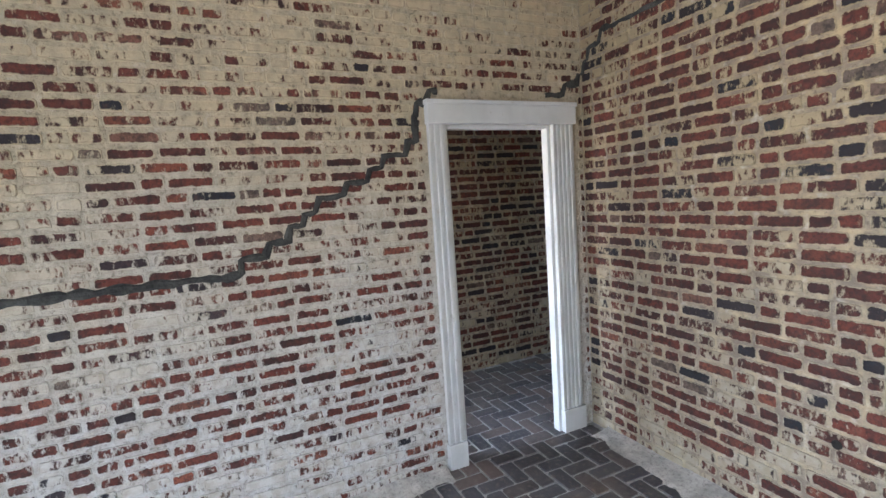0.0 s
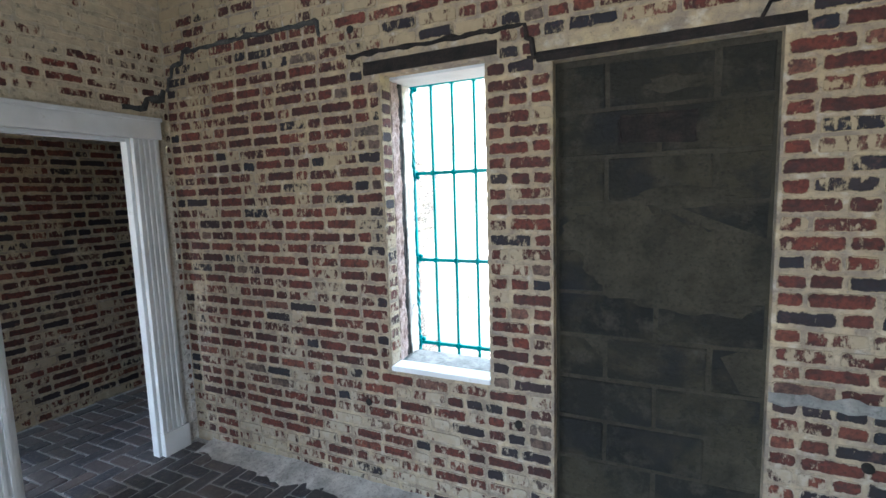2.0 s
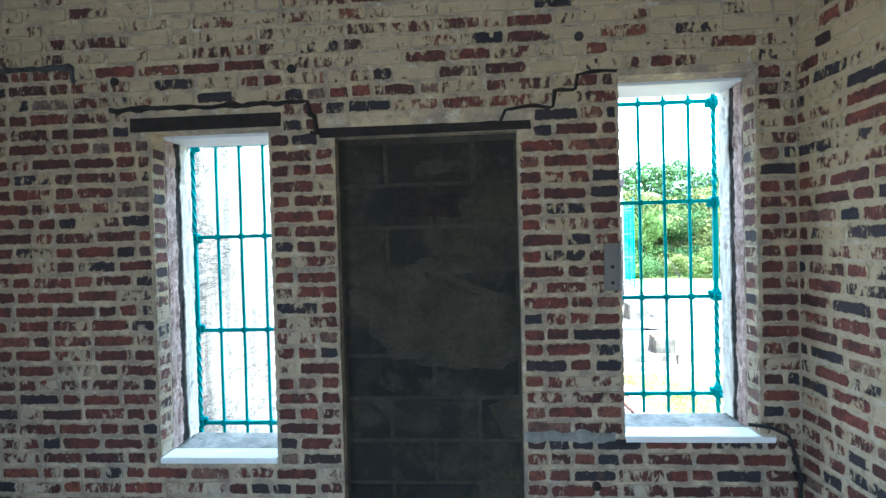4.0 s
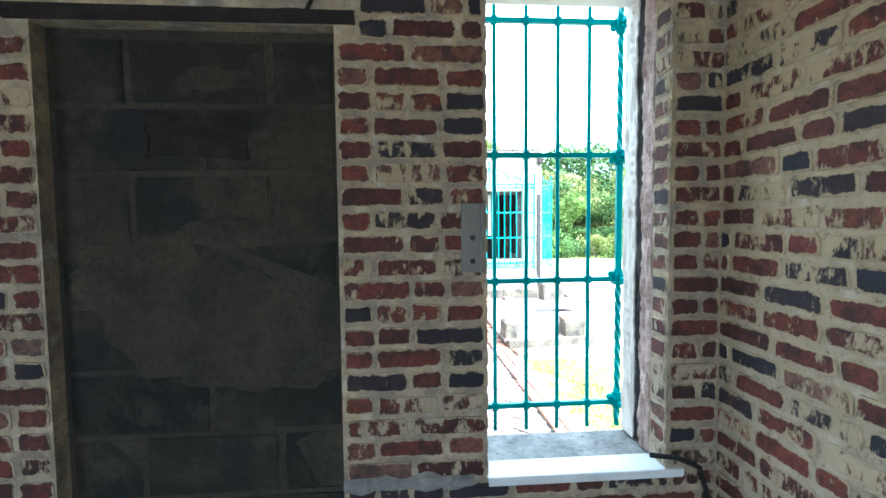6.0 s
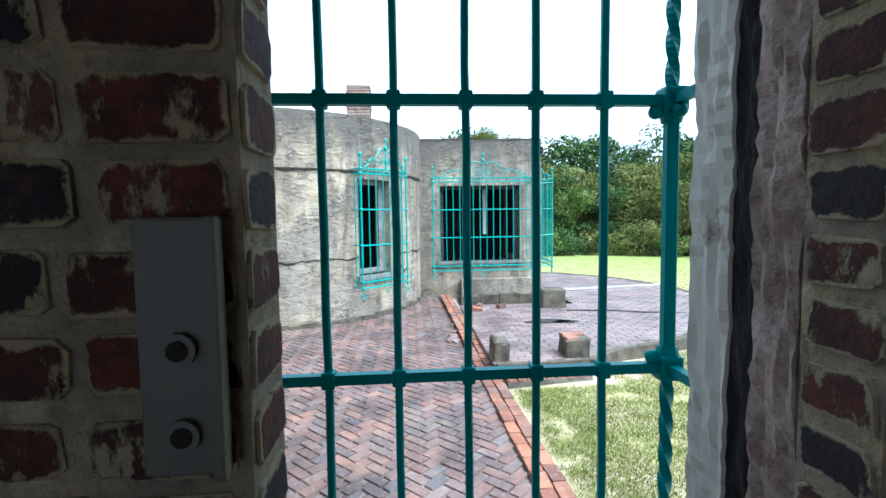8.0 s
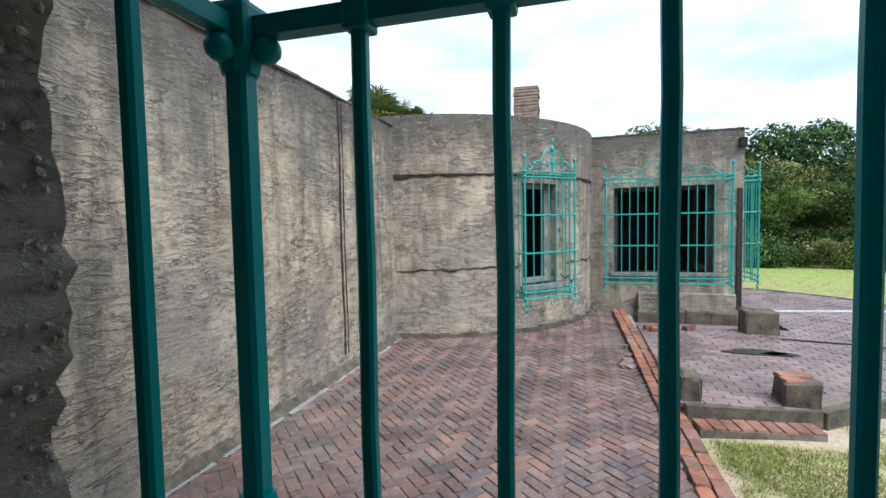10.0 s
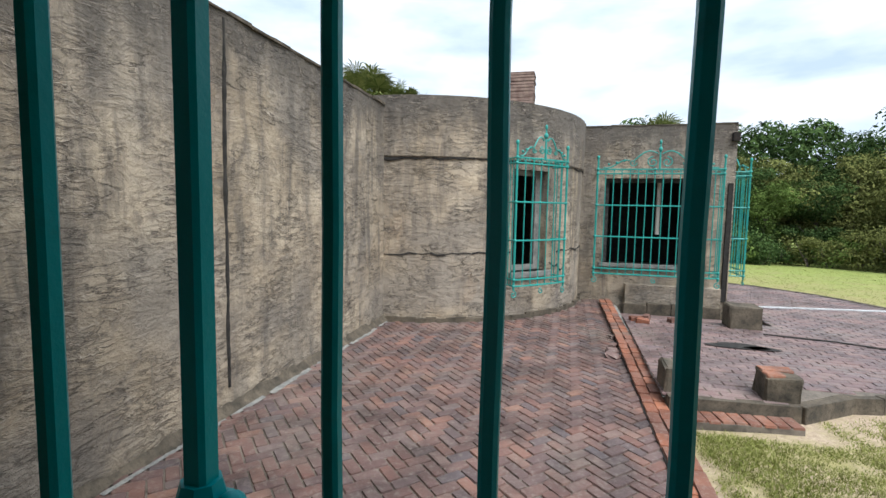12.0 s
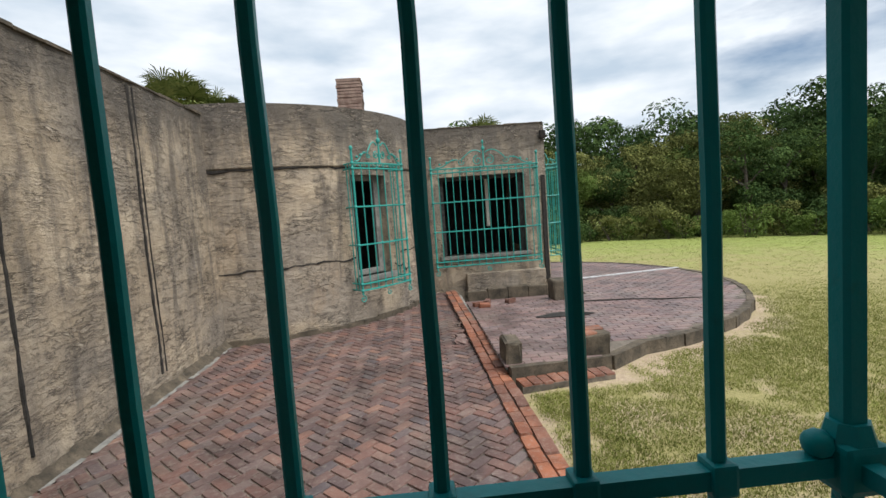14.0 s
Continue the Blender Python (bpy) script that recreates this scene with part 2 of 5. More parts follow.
def paving_brick(name, island, tones, rough=0.6):
    g = Graph(name)
    n = len(tones)
    tone = g.ramp(g.random(island), *[(i / (n - 1), c) for i, c in enumerate(tones)])
    wear = g.noise(2.2, 5, 0.6)
    tone = g.mix(g.ramp(wear, (0.36, 0.75), (0.58, 0.0)), tone, tuple(c * 0.5 for c in tones[0]))
    dust = g.noise(30, 6, 0.7)
    tone = g.mix(g.ramp(dust, (0.52, 0.0), (0.70, 0.5)), tone, (0.30, 0.26, 0.22))
    film = g.calc("ADD", g.calc("MULTIPLY", g.noise(0.8, 4, 0.6), 0.8), g.calc("MULTIPLY", g.noise(16, 6, 0.75), 0.3))
    tone = g.mix(g.ramp(film, (0.57, 0.0), (0.70, 0.4)), tone, (0.24, 0.20, 0.165))
    damp = g.ramp(g.noise(1.1, 4, 0.6), (0.40, rough - 0.2), (0.62, rough + 0.18))
    return g.done(tone, damp, g.noise(48, 6, 0.7), 0.6, 0.006)


def paint(name, colour, worn, rough=0.45, amount=0.35, spec=0.5):
    g = Graph(name)
    chip = g.noise(14, 6, 0.7)
    c = g.mix(g.ramp(chip, (0.60, 0.0), (0.72, amount)), colour, worn)
    c = g.mix(g.ramp(g.noise(3.5, 4), (0.35, 0.35), (0.6, 0.0)), c, tuple(v * 0.55 for v in colour))
    return g.done(c, rough, g.noise(70, 5, 0.6), 0.35, 0.003, spec=spec)


def leaf_mat(name, a, b):
    g = Graph(name)
    c = g.ramp(g.random(True), (0.0, a), (1.0, b))
    c = g.mix(g.ramp(g.noise(0.5, 3), (0.35, 0.5), (0.65, 0.0)), c, tuple(v * 0.5 for v in a))
    m = g.done(c, 0.9, spec=0.04)
    return m


def ground_mat():
    """Sandy soil near the walls and round the terrace, thin grass on it, a fuller lawn further out."""
    g = Graph("sandy_lawn")
    dx, dy = g.calc("SUBTRACT", g.axis("X"), 1.93), g.calc("SUBTRACT", g.axis("Y"), 9.15)
    ring = g.calc("SQRT", g.calc("ADD", g.calc("MULTIPLY", dx, dx), g.calc("MULTIPLY", dy, dy)), 0.0)
    bare = g.ramp(g.calc("MULTIPLY", ring, 0.1), (0.428, 0.24), (0.49, 0.0))
    far = g.calc("ADD", g.calc("MULTIPLY", g.axis("X"), 0.026), g.calc("MULTIPLY", g.axis("Y"), 0.032))
    patch = g.calc("ADD", g.calc("MULTIPLY", g.noise(1.5, 5, 0.65), 0.75), g.calc("MULTIPLY", g.noise(11, 6, 0.75), 0.35))
    fac = g.calc("MULTIPLY", g.calc("SUBTRACT", g.calc("ADD", far, patch), bare), 0.5)
    fine = g.noise(24, 6, 0.75)
    sand = g.ramp(fine, (0.3, (0.27, 0.20, 0.135)), (0.62, (0.49, 0.385, 0.27)))
    green = g.ramp(fine, (0.3, (0.18, 0.17, 0.052)), (0.65, (0.33, 0.295, 0.115)))
    lawn = g.ramp(g.noise(3, 5, 0.7), (0.3, (0.17, 0.21, 0.045)), (0.7, (0.28, 0.315, 0.08)))
    c = g.mix(g.ramp(fac, (0.29, 0.0), (0.39, 0.9)), sand, green)
    c = g.mix(g.ramp(fac, (0.53, 0.0), (0.68, 1.0)), c, lawn)
    return g.done(c, 0.95, fine, 0.8, 0.02)


# Tones far below bare concrete: the doorway's dimness is in the colour, besides stains.
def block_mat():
    g = Graph("stained_dimmed_concrete_block")
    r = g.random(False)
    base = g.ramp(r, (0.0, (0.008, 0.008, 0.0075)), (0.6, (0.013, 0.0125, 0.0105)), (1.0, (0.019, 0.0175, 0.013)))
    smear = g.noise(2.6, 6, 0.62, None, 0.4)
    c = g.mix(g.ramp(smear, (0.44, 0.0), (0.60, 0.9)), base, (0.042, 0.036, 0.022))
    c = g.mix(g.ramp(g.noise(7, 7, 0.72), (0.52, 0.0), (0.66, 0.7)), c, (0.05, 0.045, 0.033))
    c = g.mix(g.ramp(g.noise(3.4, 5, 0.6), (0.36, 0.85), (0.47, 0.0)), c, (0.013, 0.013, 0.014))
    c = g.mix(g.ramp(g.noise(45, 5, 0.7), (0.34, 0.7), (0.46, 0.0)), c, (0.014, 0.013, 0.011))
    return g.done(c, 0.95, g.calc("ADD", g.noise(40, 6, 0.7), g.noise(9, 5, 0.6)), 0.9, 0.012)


M_BRICK_A = wall_brick("wall_brick_darker", False, 0.34, 0.17, 0.7, 0.30, 0.68, 0.74, 0.78)
M_BRICK_A2 = wall_brick("wall_brick_darker_rest", True, 0.44, 0.13, 0.6, 0.30, 0.66, 0.74, 0.78)
M_BRICK_C = wall_brick("wall_brick_rubbed", False, 0.56, 0.22, 0.75, 0.30, 0.6)
M_BRICK_C2 = wall_brick("wall_brick_rubbed_rest", True, 0.56, 0.22, 0.75, 0.30, 0.6)
M_BRICK_B = wall_brick("wall_brick_limed", False, 0.66, 0.06, 0.1, 0.26, 0.58)
M_BRICK_B2 = wall_brick("wall_brick_limed_rest", True, 0.66, 0.06, 0.1, 0.26, 0.58)
M_MORTAR = mortar_mat("lime_mortar", 0.85, 0.8)
M_MORTAR_C = mortar_mat("lime_mortar_lighter", 0.15, 0.7)
M_MORTAR_B = mortar_mat("lime_mortar_thick", 0.2, 0.1)
M_CONCRETE = tabby_concrete()
M_TABBY = tabby_reveal()
M_GRAVEL = plain_stone("shell_gravel", (0.26, 0.235, 0.20), (0.58, 0.54, 0.47), 30)
M_CEMENT = plain_stone("grey_cement", (0.12, 0.12, 0.115), (0.30, 0.29, 0.26))
M_CRACK = plain_stone("dark_crack_filler", (0.02, 0.021, 0.021), (0.085, 0.084, 0.078), 12)
M_KERB = plain_stone("mossy_kerb_stone", (0.036, 0.031, 0.023), (0.15, 0.12, 0.085), 5)
M_DUST = plain_stone("pale_floor_dust", (0.36, 0.35, 0.34), (0.68, 0.66, 0.63), 8)
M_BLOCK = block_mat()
# The joint mortar carries the same painted dimness as the blocks.
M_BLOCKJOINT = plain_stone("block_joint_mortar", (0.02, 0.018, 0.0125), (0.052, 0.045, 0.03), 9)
M_GAP = plain_stone("dark_open_crack", (0.012, 0.011, 0.010), (0.045, 0.04, 0.035), 12)
# Near-black tone carries the shade of the rooms behind the far windows.
M_ROOM_SHADE = plain_stone("dim_room_shade", (0.02, 0.018, 0.017), (0.045, 0.04, 0.037), 4)
M_FLOORBRICK = paving_brick("floor_brick_dark", False, [(0.075, 0.078, 0.095), (0.14, 0.134, 0.145), (0.18, 0.14, 0.13), (0.105, 0.108, 0.13)], 0.6)
M_FLOORBRICK2 = paving_brick("floor_brick_dark_rest", True, [(0.075, 0.078, 0.095), (0.14, 0.134, 0.145), (0.18, 0.14, 0.13), (0.105, 0.108, 0.13)], 0.6)
PAVE = [(0.10, 0.07, 0.068), (0.165, 0.085, 0.068), (0.13, 0.085, 0.078), (0.22, 0.115, 0.085), (0.115, 0.078, 0.074), (0.185, 0.11, 0.09), (0.10, 0.082, 0.085), (0.175, 0.088, 0.068), (0.155, 0.12, 0.112), (0.24, 0.13, 0.092)]
M_PAVE = paving_brick("paving_brick", False, PAVE, 0.55)
M_PAVE2 = paving_brick("paving_brick_rest", True, PAVE, 0.55)
M_PLAT = paving_brick("terrace_brick", True, [(0.15, 0.105, 0.105), (0.20, 0.125, 0.115), (0.22, 0.15, 0.135), (0.17, 0.125, 0.125)], 0.5)
M_PLAT1 = paving_brick("terrace_brick_near", False, [(0.15, 0.105, 0.105), (0.20, 0.125, 0.115), (0.22, 0.15, 0.135), (0.17, 0.125, 0.125)], 0.5)
M_EDGE = paving_brick("edging_brick", False, [(0.17, 0.065, 0.04), (0.33, 0.125, 0.065), (0.24, 0.085, 0.045), (0.13, 0.07, 0.055), (0.38, 0.15, 0.08)], 0.75)
M_JOINT = plain_stone("sandy_joint", (0.05, 0.043, 0.035), (0.24, 0.20, 0.16), 2.2)
M_JOINTIN = plain_stone("pale_joint", (0.28, 0.28, 0.28), (0.6, 0.6, 0.6), 8)
M_TEAL = paint("teal_iron_paint", (0.002, 0.22, 0.235), (0.02, 0.10, 0.105), 0.42, 0.35, 0.22)
M_TEALFAR = paint("sunfaded_teal_paint", (0.025, 0.28, 0.24), (0.16, 0.2, 0.165), 0.5, 0.3)
M_WHITE = paint("worn_white_paint", (0.62, 0.63, 0.63), (0.30, 0.27, 0.22), 0.55, 0.5)
M_WOODOLD = paint("peeling_white_wood", (0.60, 0.56, 0.50), (0.16, 0.09, 0.06), 0.8, 0.9)
M_WOODRED = plain_stone("bare_pinkish_wood", (0.24, 0.165, 0.14), (0.58, 0.45, 0.40), 13)
# Near-black stand-in for the shade inside slots, sockets and bolt holes.
M_HOLE_SHADE = plain_stone("hole_shade", (0.012, 0.011, 0.01), (0.03, 0.027, 0.025), 12)
M_STEEL = paint("grey_steel", (0.12, 0.11, 0.095), (0.06, 0.045, 0.035), 0.45, 0.7)
M_RUST = plain_stone("rusted_lintel_steel", (0.007, 0.0065, 0.006), (0.03, 0.021, 0.017), 14)
M_CHIMNEY = plain_stone("chimney_brick", (0.16, 0.10, 0.08), (0.30, 0.22, 0.18), 7)
M_PLASTER = plain_stone("dim_plaster", (0.30, 0.28, 0.25), (0.45, 0.42, 0.37), 3)
M_RUBBER = plain_stone("black_cable_rubber", (0.012, 0.012, 0.012), (0.02, 0.02, 0.02), 20)
M_GROUND = ground_mat()
M_GRASS = leaf_mat("grass_blade", (0.17, 0.205, 0.045), (0.36, 0.355, 0.12))
M_LEAF_A = leaf_mat("leaf_olive", (0.07, 0.085, 0.024), (0.21, 0.215, 0.07))
M_LEAF_B = leaf_mat("leaf_deep", (0.028, 0.056, 0.018), (0.095, 0.145, 0.045))
M_LEAF_C = leaf_mat("leaf_fresh", (0.06, 0.10, 0.02), (0.16, 0.22, 0.06))
M_PALM = leaf_mat("palm_frond", (0.09, 0.125, 0.035), (0.25, 0.27, 0.095))
M_BARK = plain_stone("grey_bark", (0.05, 0.04, 0.032), (0.15, 0.125, 0.10), 9)

# ---- mesh helpers ----


def mesh_of(name, bm, mat):
    bm.normal_update()
    me = bpy.data.meshes.new(name)
    bm.to_mesh(me)
    bm.free()
    me.materials.append(mat)
    return me


def where(ob):
    """World place of a thing or part (none of them is turned)."""
    at = Vector((0, 0, 0))
    while ob is not None:
        at += ob.matrix_basis.translation
        ob = ob.parent
    return at


def part(name, bm, mat, parent, label=""):
    bm.transform(Matrix.Translation(-where(parent)))
    ob = new(name, mesh_of(name, bm, mat))
    ob.parent = parent
    return tagged(ob, label)


def thing(name, at, label, category, group="", kind=""):
    ob = new(name)
    ob.empty_display_size = 0.1
    ob.location = at
    return tagged(ob, label, category, group, kind)


def solid(name, bm, mat, label="", category="", group="", kind=""):
    return tagged(new(name, mesh_of(name, bm, mat)), label, category, group, kind)


def box(bm, x0, x1, y0, y1, z0, z1, bevel=0.0, rough=0.0, turn=None):
    """A box, with bevelled and uneven edges where asked."""
    got = bmesh.ops.create_cube(bm, size=1)["verts"]
    for v in got:
        v.co = Vector((x0 + (v.co.x + 0.5) * (x1 - x0), y0 + (v.co.y + 0.5) * (y1 - y0), z0 + (v.co.z + 0.5) * (z1 - z0)))
    if bevel:
        edges = list({e for v in got for e in v.link_edges})
        made = bmesh.ops.bevel(bm, geom=edges, offset=bevel, segments=2, affect="EDGES", profile=0.6)
        got = list({v for f in made["faces"] for v in f.verts} | {v for v in got if v.is_valid})
    if rough:
        for v in got:
            v.co += Vector([random.uniform(-rough, rough) for _ in range(3)])
    if turn is not None:
        for v in got:
            v.co = turn @ v.co
    return got


def rod(bm, points, radius, sides=8, twist=0.0, chamfer=0.0):
    """A tube through points; four sides and a twist give a twisted square bar, a chamfer (degrees) a square bar with worn corners."""
    if chamfer:
        sides = 8
        angles = [radians(90 * q + 45 + e * chamfer) for q in range(4) for e in (-1, 1)]
    else:
        angles = [2 * math.pi * (k + 0.5) / sides for k in range(sides)]
    rings = []
    pts = [Vector(p) for p in points]
    turn = 0.0
    for i, p in enumerate(pts):
        d = (pts[min(i + 1, len(pts) - 1)] - pts[max(i - 1, 0)]).normalized()
        ref = Vector((0, 0, 1)) if abs(d.z) < 0.9 else Vector((0, 1, 0))
        a = d.cross(ref).normalized()
        b = a.cross(d).normalized()
        r = radius[i] if isinstance(radius, (list, tuple)) else radius
        ring = []
        for k in range(sides):
            t = angles[k] + turn
            ring.append(bm.verts.new(p + (a * math.cos(t) + b * math.sin(t)) * r))
        rings.append(ring)
        turn += twist
    for q, s in zip(rings, rings[1:]):
        for k in range(sides):
            bm.faces.new((q[k], q[(k + 1) % sides], s[(k + 1) % sides], s[k]))
    bm.faces.new(rings[0][::-1])
    bm.faces.new(rings[-1])


def ball(bm, at, r, sz=1.0):
    got = bmesh.ops.create_icosphere(bm, subdivisions=2, radius=r)["verts"]
    for v in got:
        v.co = Vector((v.co.x, v.co.y, v.co.z * sz)) + Vector(at)
        for f in v.link_faces:
            f.smooth = True


def slab(us, vs, hole, thick, place, grain=0.0):
    """A wall over the grid us x vs, cut where hole(u, v) says so; place(u, v, d) lays it into the world, d from 0 to thick."""
    bm = bmesh.new()
    made = {}

    def vert(u, v, d):
        k = (round(u, 4), round(v, 4), round(d, 4))
        if k not in made:
            made[k] = bm.verts.new(place(u, v, d))
        return made[k]

    full = [[not hole((us[i] + us[i + 1]) / 2, (vs[j] + vs[j + 1]) / 2) for j in range(len(vs) - 1)] for i in range(len(us) - 1)]

    def solid_at(i, j):
        return 0 <= i < len(us) - 1 and 0 <= j < len(vs) - 1 and full[i][j]

    for i in range(len(us) - 1):
        for j in range(len(vs) - 1):
            if not full[i][j]:
                continue
            a, b, c, d = us[i], us[i + 1], vs[j], vs[j + 1]
            quads = [((a, c, 0), (b, c, 0), (b, d, 0), (a, d, 0)), ((a, c, thick), (a, d, thick), (b, d, thick), (b, c, thick))]
            if not solid_at(i - 1, j):
                quads.append(((a, c, 0), (a, d, 0), (a, d, thick), (a, c, thick)))
            if not solid_at(i + 1, j):
                quads.append(((b, c, 0), (b, c, thick), (b, d, thick), (b, d, 0)))
            if not solid_at(i, j - 1):
                quads.append(((a, c, 0), (a, c, thick), (b, c, thick), (b, c, 0)))
            if not solid_at(i, j + 1):
                quads.append(((a, d, 0), (b, d, 0), (b, d, thick), (a, d, thick)))
            for q in quads:
                try:
                    bm.faces.new([vert(*p) for p in q])
                except ValueError:
                    pass
    bmesh.ops.recalc_face_normals(bm, faces=bm.faces)
    return bm


def steps(a, b, n):
    return [a + (b - a) * i / n for i in range(n + 1)]


def inside(holes):
    return lambda u, v: any(a < u < b and c < v < d for a, b, c, d in holes)


def cuts(lo, hi, marks):
    return sorted({lo, hi, *[m for m in marks if lo < m < hi]})


# a brick: front rectangle set in a little, rounded shoulder, sides that run into the mortar
def brick_shape(seed, wobble=0.0032, cut=0.011):
    rnd = random.Random(seed)
    v = []
    ring = ((-1, -1, 1, 0), (1, -1, 1, 0), (1, -1, 0, 1), (1, 1, 0, 1), (1, 1, 1, 0), (-1, 1, 1, 0), (-1, 1, 0, 1), (-1, -1, 0, 1))
    for k, (inset, z) in enumerate(((0.0, -1.0), (0.004, 0.0), (0.017, 0.05))):
        for sx, sy, cx, cy in ring:
            v.append((sx, sy, z, inset, rnd.uniform(-1, 1) * (k > 0) * wobble, rnd.uniform(-1, 1) * (k > 0) * wobble, cx * cut * rnd.uniform(0.3, 1.2) * (1.0, 1.0, 0.4)[k], cy * cut * rnd.uniform(0.3, 1.0) * (1.0, 1.0, 0.4)[k]))
    f = [tuple(range(16, 24))]
    for r in (0, 8):
        for k in range(8):
            f.append((r + k, r + (k + 1) % 8, r + 8 + (k + 1) % 8, r + 8 + k))
    return v, f


EDGE = [1.0] * 16 + [0.0] * 8


SHAPES = [brick_shape(s) for s in range(7)]


def brick_points(shape, length, height, depth):
    return [(sx * (length / 2 - ins - cx) + jx, sy * (height / 2 - ins - cy) + jy, z * depth) for sx, sy, z, ins, jx, jy, cx, cy in shape[0]]


def mark_edges(me, count):
    """How near the brick's rim each point lies, for the ragged edge of the lime."""
    me.attributes.new("edge", "FLOAT", "POINT").data.foreach_set("value", EDGE * count)


MESHES = {}


def brick_mesh(shape, length, height, depth, mat, name):
    key = (shape, round(length, 2), round(height, 3), mat.name)
    if key not in MESHES:
        me = bpy.data.meshes.new(name)
        me.from_pydata(brick_points(SHAPES[shape], round(length, 2), height, depth), [], SHAPES[shape][1])
        mark_edges(me, 1)
        me.materials.append(mat)
        MESHES[key] = me
    return MESHES[key]


def bricks_out(pieces, name, parent, mat_one, mat_rest, near, depth=0.014, limit=300, rest="brickwork"):
    """pieces: (matrix, length, height). Those for which near(place) holds, up to the limit, become parts; the rest are joined."""
    rnd = random.Random(len(pieces))
    verts, faces, count, joined = [], [], 0, 0
    for m, length, height in pieces:
        s = rnd.randrange(7)
        if count < limit and near(m.translation):
            ob = new(name, brick_mesh(s, length, height, depth, mat_one, name))
            ob.parent = parent
            ob.matrix_basis = m
            count += 1
        else:
            base = len(verts)
            verts.extend([tuple(m @ Vector(p)) for p in brick_points(SHAPES[s], length, height, depth)])
            faces.extend([tuple(base + i for i in f) for f in SHAPES[s][1]])
            joined += 1
    if verts:
        me = bpy.data.meshes.new(rest)
        me.from_pydata(verts, [], faces)
        mark_edges(me, joined)
        me.materials.append(mat_rest)
        ob = new(rest, me)
        ob.parent = parent
        tagged(ob, kind="stuff")


def courses(u0, u1, v0, v1, holes, seed, height, course=0.0703, header=0.4, joint=0.010):
    """Brick places (u, v, length) over a wall, cut at its openings."""
    rnd = random.Random(seed)
    out = []
    n = int((v1 - v0) / course)
    for k in range(n):
        v = v0 + (k + 0.5) * course
        free = [(u0, u1)]
        for a, b, c, d in holes:
            if c - height * 0.4 < v < d + height * 0.4:
                free = [p for lo, hi in free for p in ((lo, min(hi, a)), (max(lo, b), hi)) if p[1] - p[0] > 0.03]
        for lo, hi in free:
            u = lo + 0.004
            if k % 2:
                w = min(0.098, hi - u)
                out.append((u + w / 2, v + rnd.uniform(-0.003, 0.003), w - joint))
                u += w
            while hi - u > 0.035:
                w = 0.105 if rnd.random() < header else 0.208 + rnd.uniform(-0.012, 0.008)
                if hi - u - w < 0.05:
                    w = hi - u
                    if w > 0.24:
                        w /= 2
                out.append((u + w / 2, v + rnd.uniform(-0.003, 0.003), w - joint))
                u += w
    return out


def herringbone(x0, x1, y0, y1, keep, length, width, turn, joint=0.006):
    """Places of bricks laid in herringbone: (x, y, angle)."""
    out = []
    c, s = math.cos(turn), math.sin(turn)
    reach = int(1.2 * max(x1 - x0, y1 - y0) / width) + 4
    cx, cy = (x0 + x1) / 2, (y0 + y1) / 2
    for i in range(-reach, reach):
        for j in range(-reach, reach):
            d = (i - j) % 4
            if d == 0:
                u, v, a = i + 1.0, j + 0.5, 0.0
            elif d == 3:
                u, v, a = i + 0.5, j + 1.0, math.pi / 2
            else:
                continue
            x, y = cx + (u * c - v * s) * width, cy + (u * s + v * c) * width
            if x0 < x < x1 and y0 < y < y1 and keep(x, y):
                out.append((x, y, a + turn))
    return out


def flat_piece(x, y, z, angle, tilt=0.006):
    return Matrix.Translation((x, y, z + random.uniform(-0.003, 0.003))) @ Euler((random.uniform(-tilt, tilt), random.uniform(-tilt, tilt), angle + random.uniform(-0.012, 0.012))).to_matrix().to_4x4()


# ---- large structure: the room ----
X_B, X_C, Y_BACK, TOP = -3.65, 0.90, -4.6, 3.25
W1 = (-2.01, -1.44, 0.74, 2.28)      # openings of the window wall: left, right, bottom, top
BD = (-1.13, -0.30, 0.0, 2.22)
W2 = (0.145, 0.728, 0.84, 2.44)
DOOR = (-1.02, -0.27, 0.0, 2.06)     # in the door wall, along y
SIDE = (-4.27, -3.29, 0.0, 2.15)     # open side doorway of the same wall, further back
GROUND = -0.05
WB = 0.06                            # thickness of the door wall

# window wall: brick leaf inside, concrete leaf outside
OPEN_IN = [W1, BD, W2]
bm = slab(cuts(X_B - WB - 0.2, X_C + 0.3, [v for o in OPEN_IN for v in o[:2]]), cuts(-0.2, TOP, [v for o in OPEN_IN for v in o[2:]]),
          inside([W1, (BD[0], BD[1], -0.2, BD[3]), W2]), 0.1, lambda u, v, d: (u, d, v))
wall_north = solid("wall_north", bm, M_MORTAR, "old brick window wall with smeared lime mortar", "wall", kind="structure")
OPEN_OUT = [(-2.17, -1.33, 0.68, 2.34), (-0.07, 0.80, 0.78, 2.50)]


def rough_face(u, v, d):
    k = noise.noise(Vector((u * 9, v * 7, d * 9))) * 0.011 + noise.noise(Vector((u * 31, v * 33, d * 31))) * 0.006 + random.uniform(-0.004, 0.004)
    return (u + k * (d > 0.01), 0.104 + d + k * (d > 0.2), v)


ub = sorted({*steps(-3.9, -2.5, 6), *steps(-2.5, -1.2, 14), *steps(-1.2, -0.2, 8), *steps(-0.2, 1.2, 28), -2.17, -1.33, -0.07, 0.80})
# Unseen upper part, raised to 4.7 to shade the court and wing wall.
vb = sorted({*steps(-0.2, 0.6, 4), *steps(0.6, 2.6, 110), *steps(2.6, 4.7, 10), 0.68, 2.34, 0.78, 2.50})
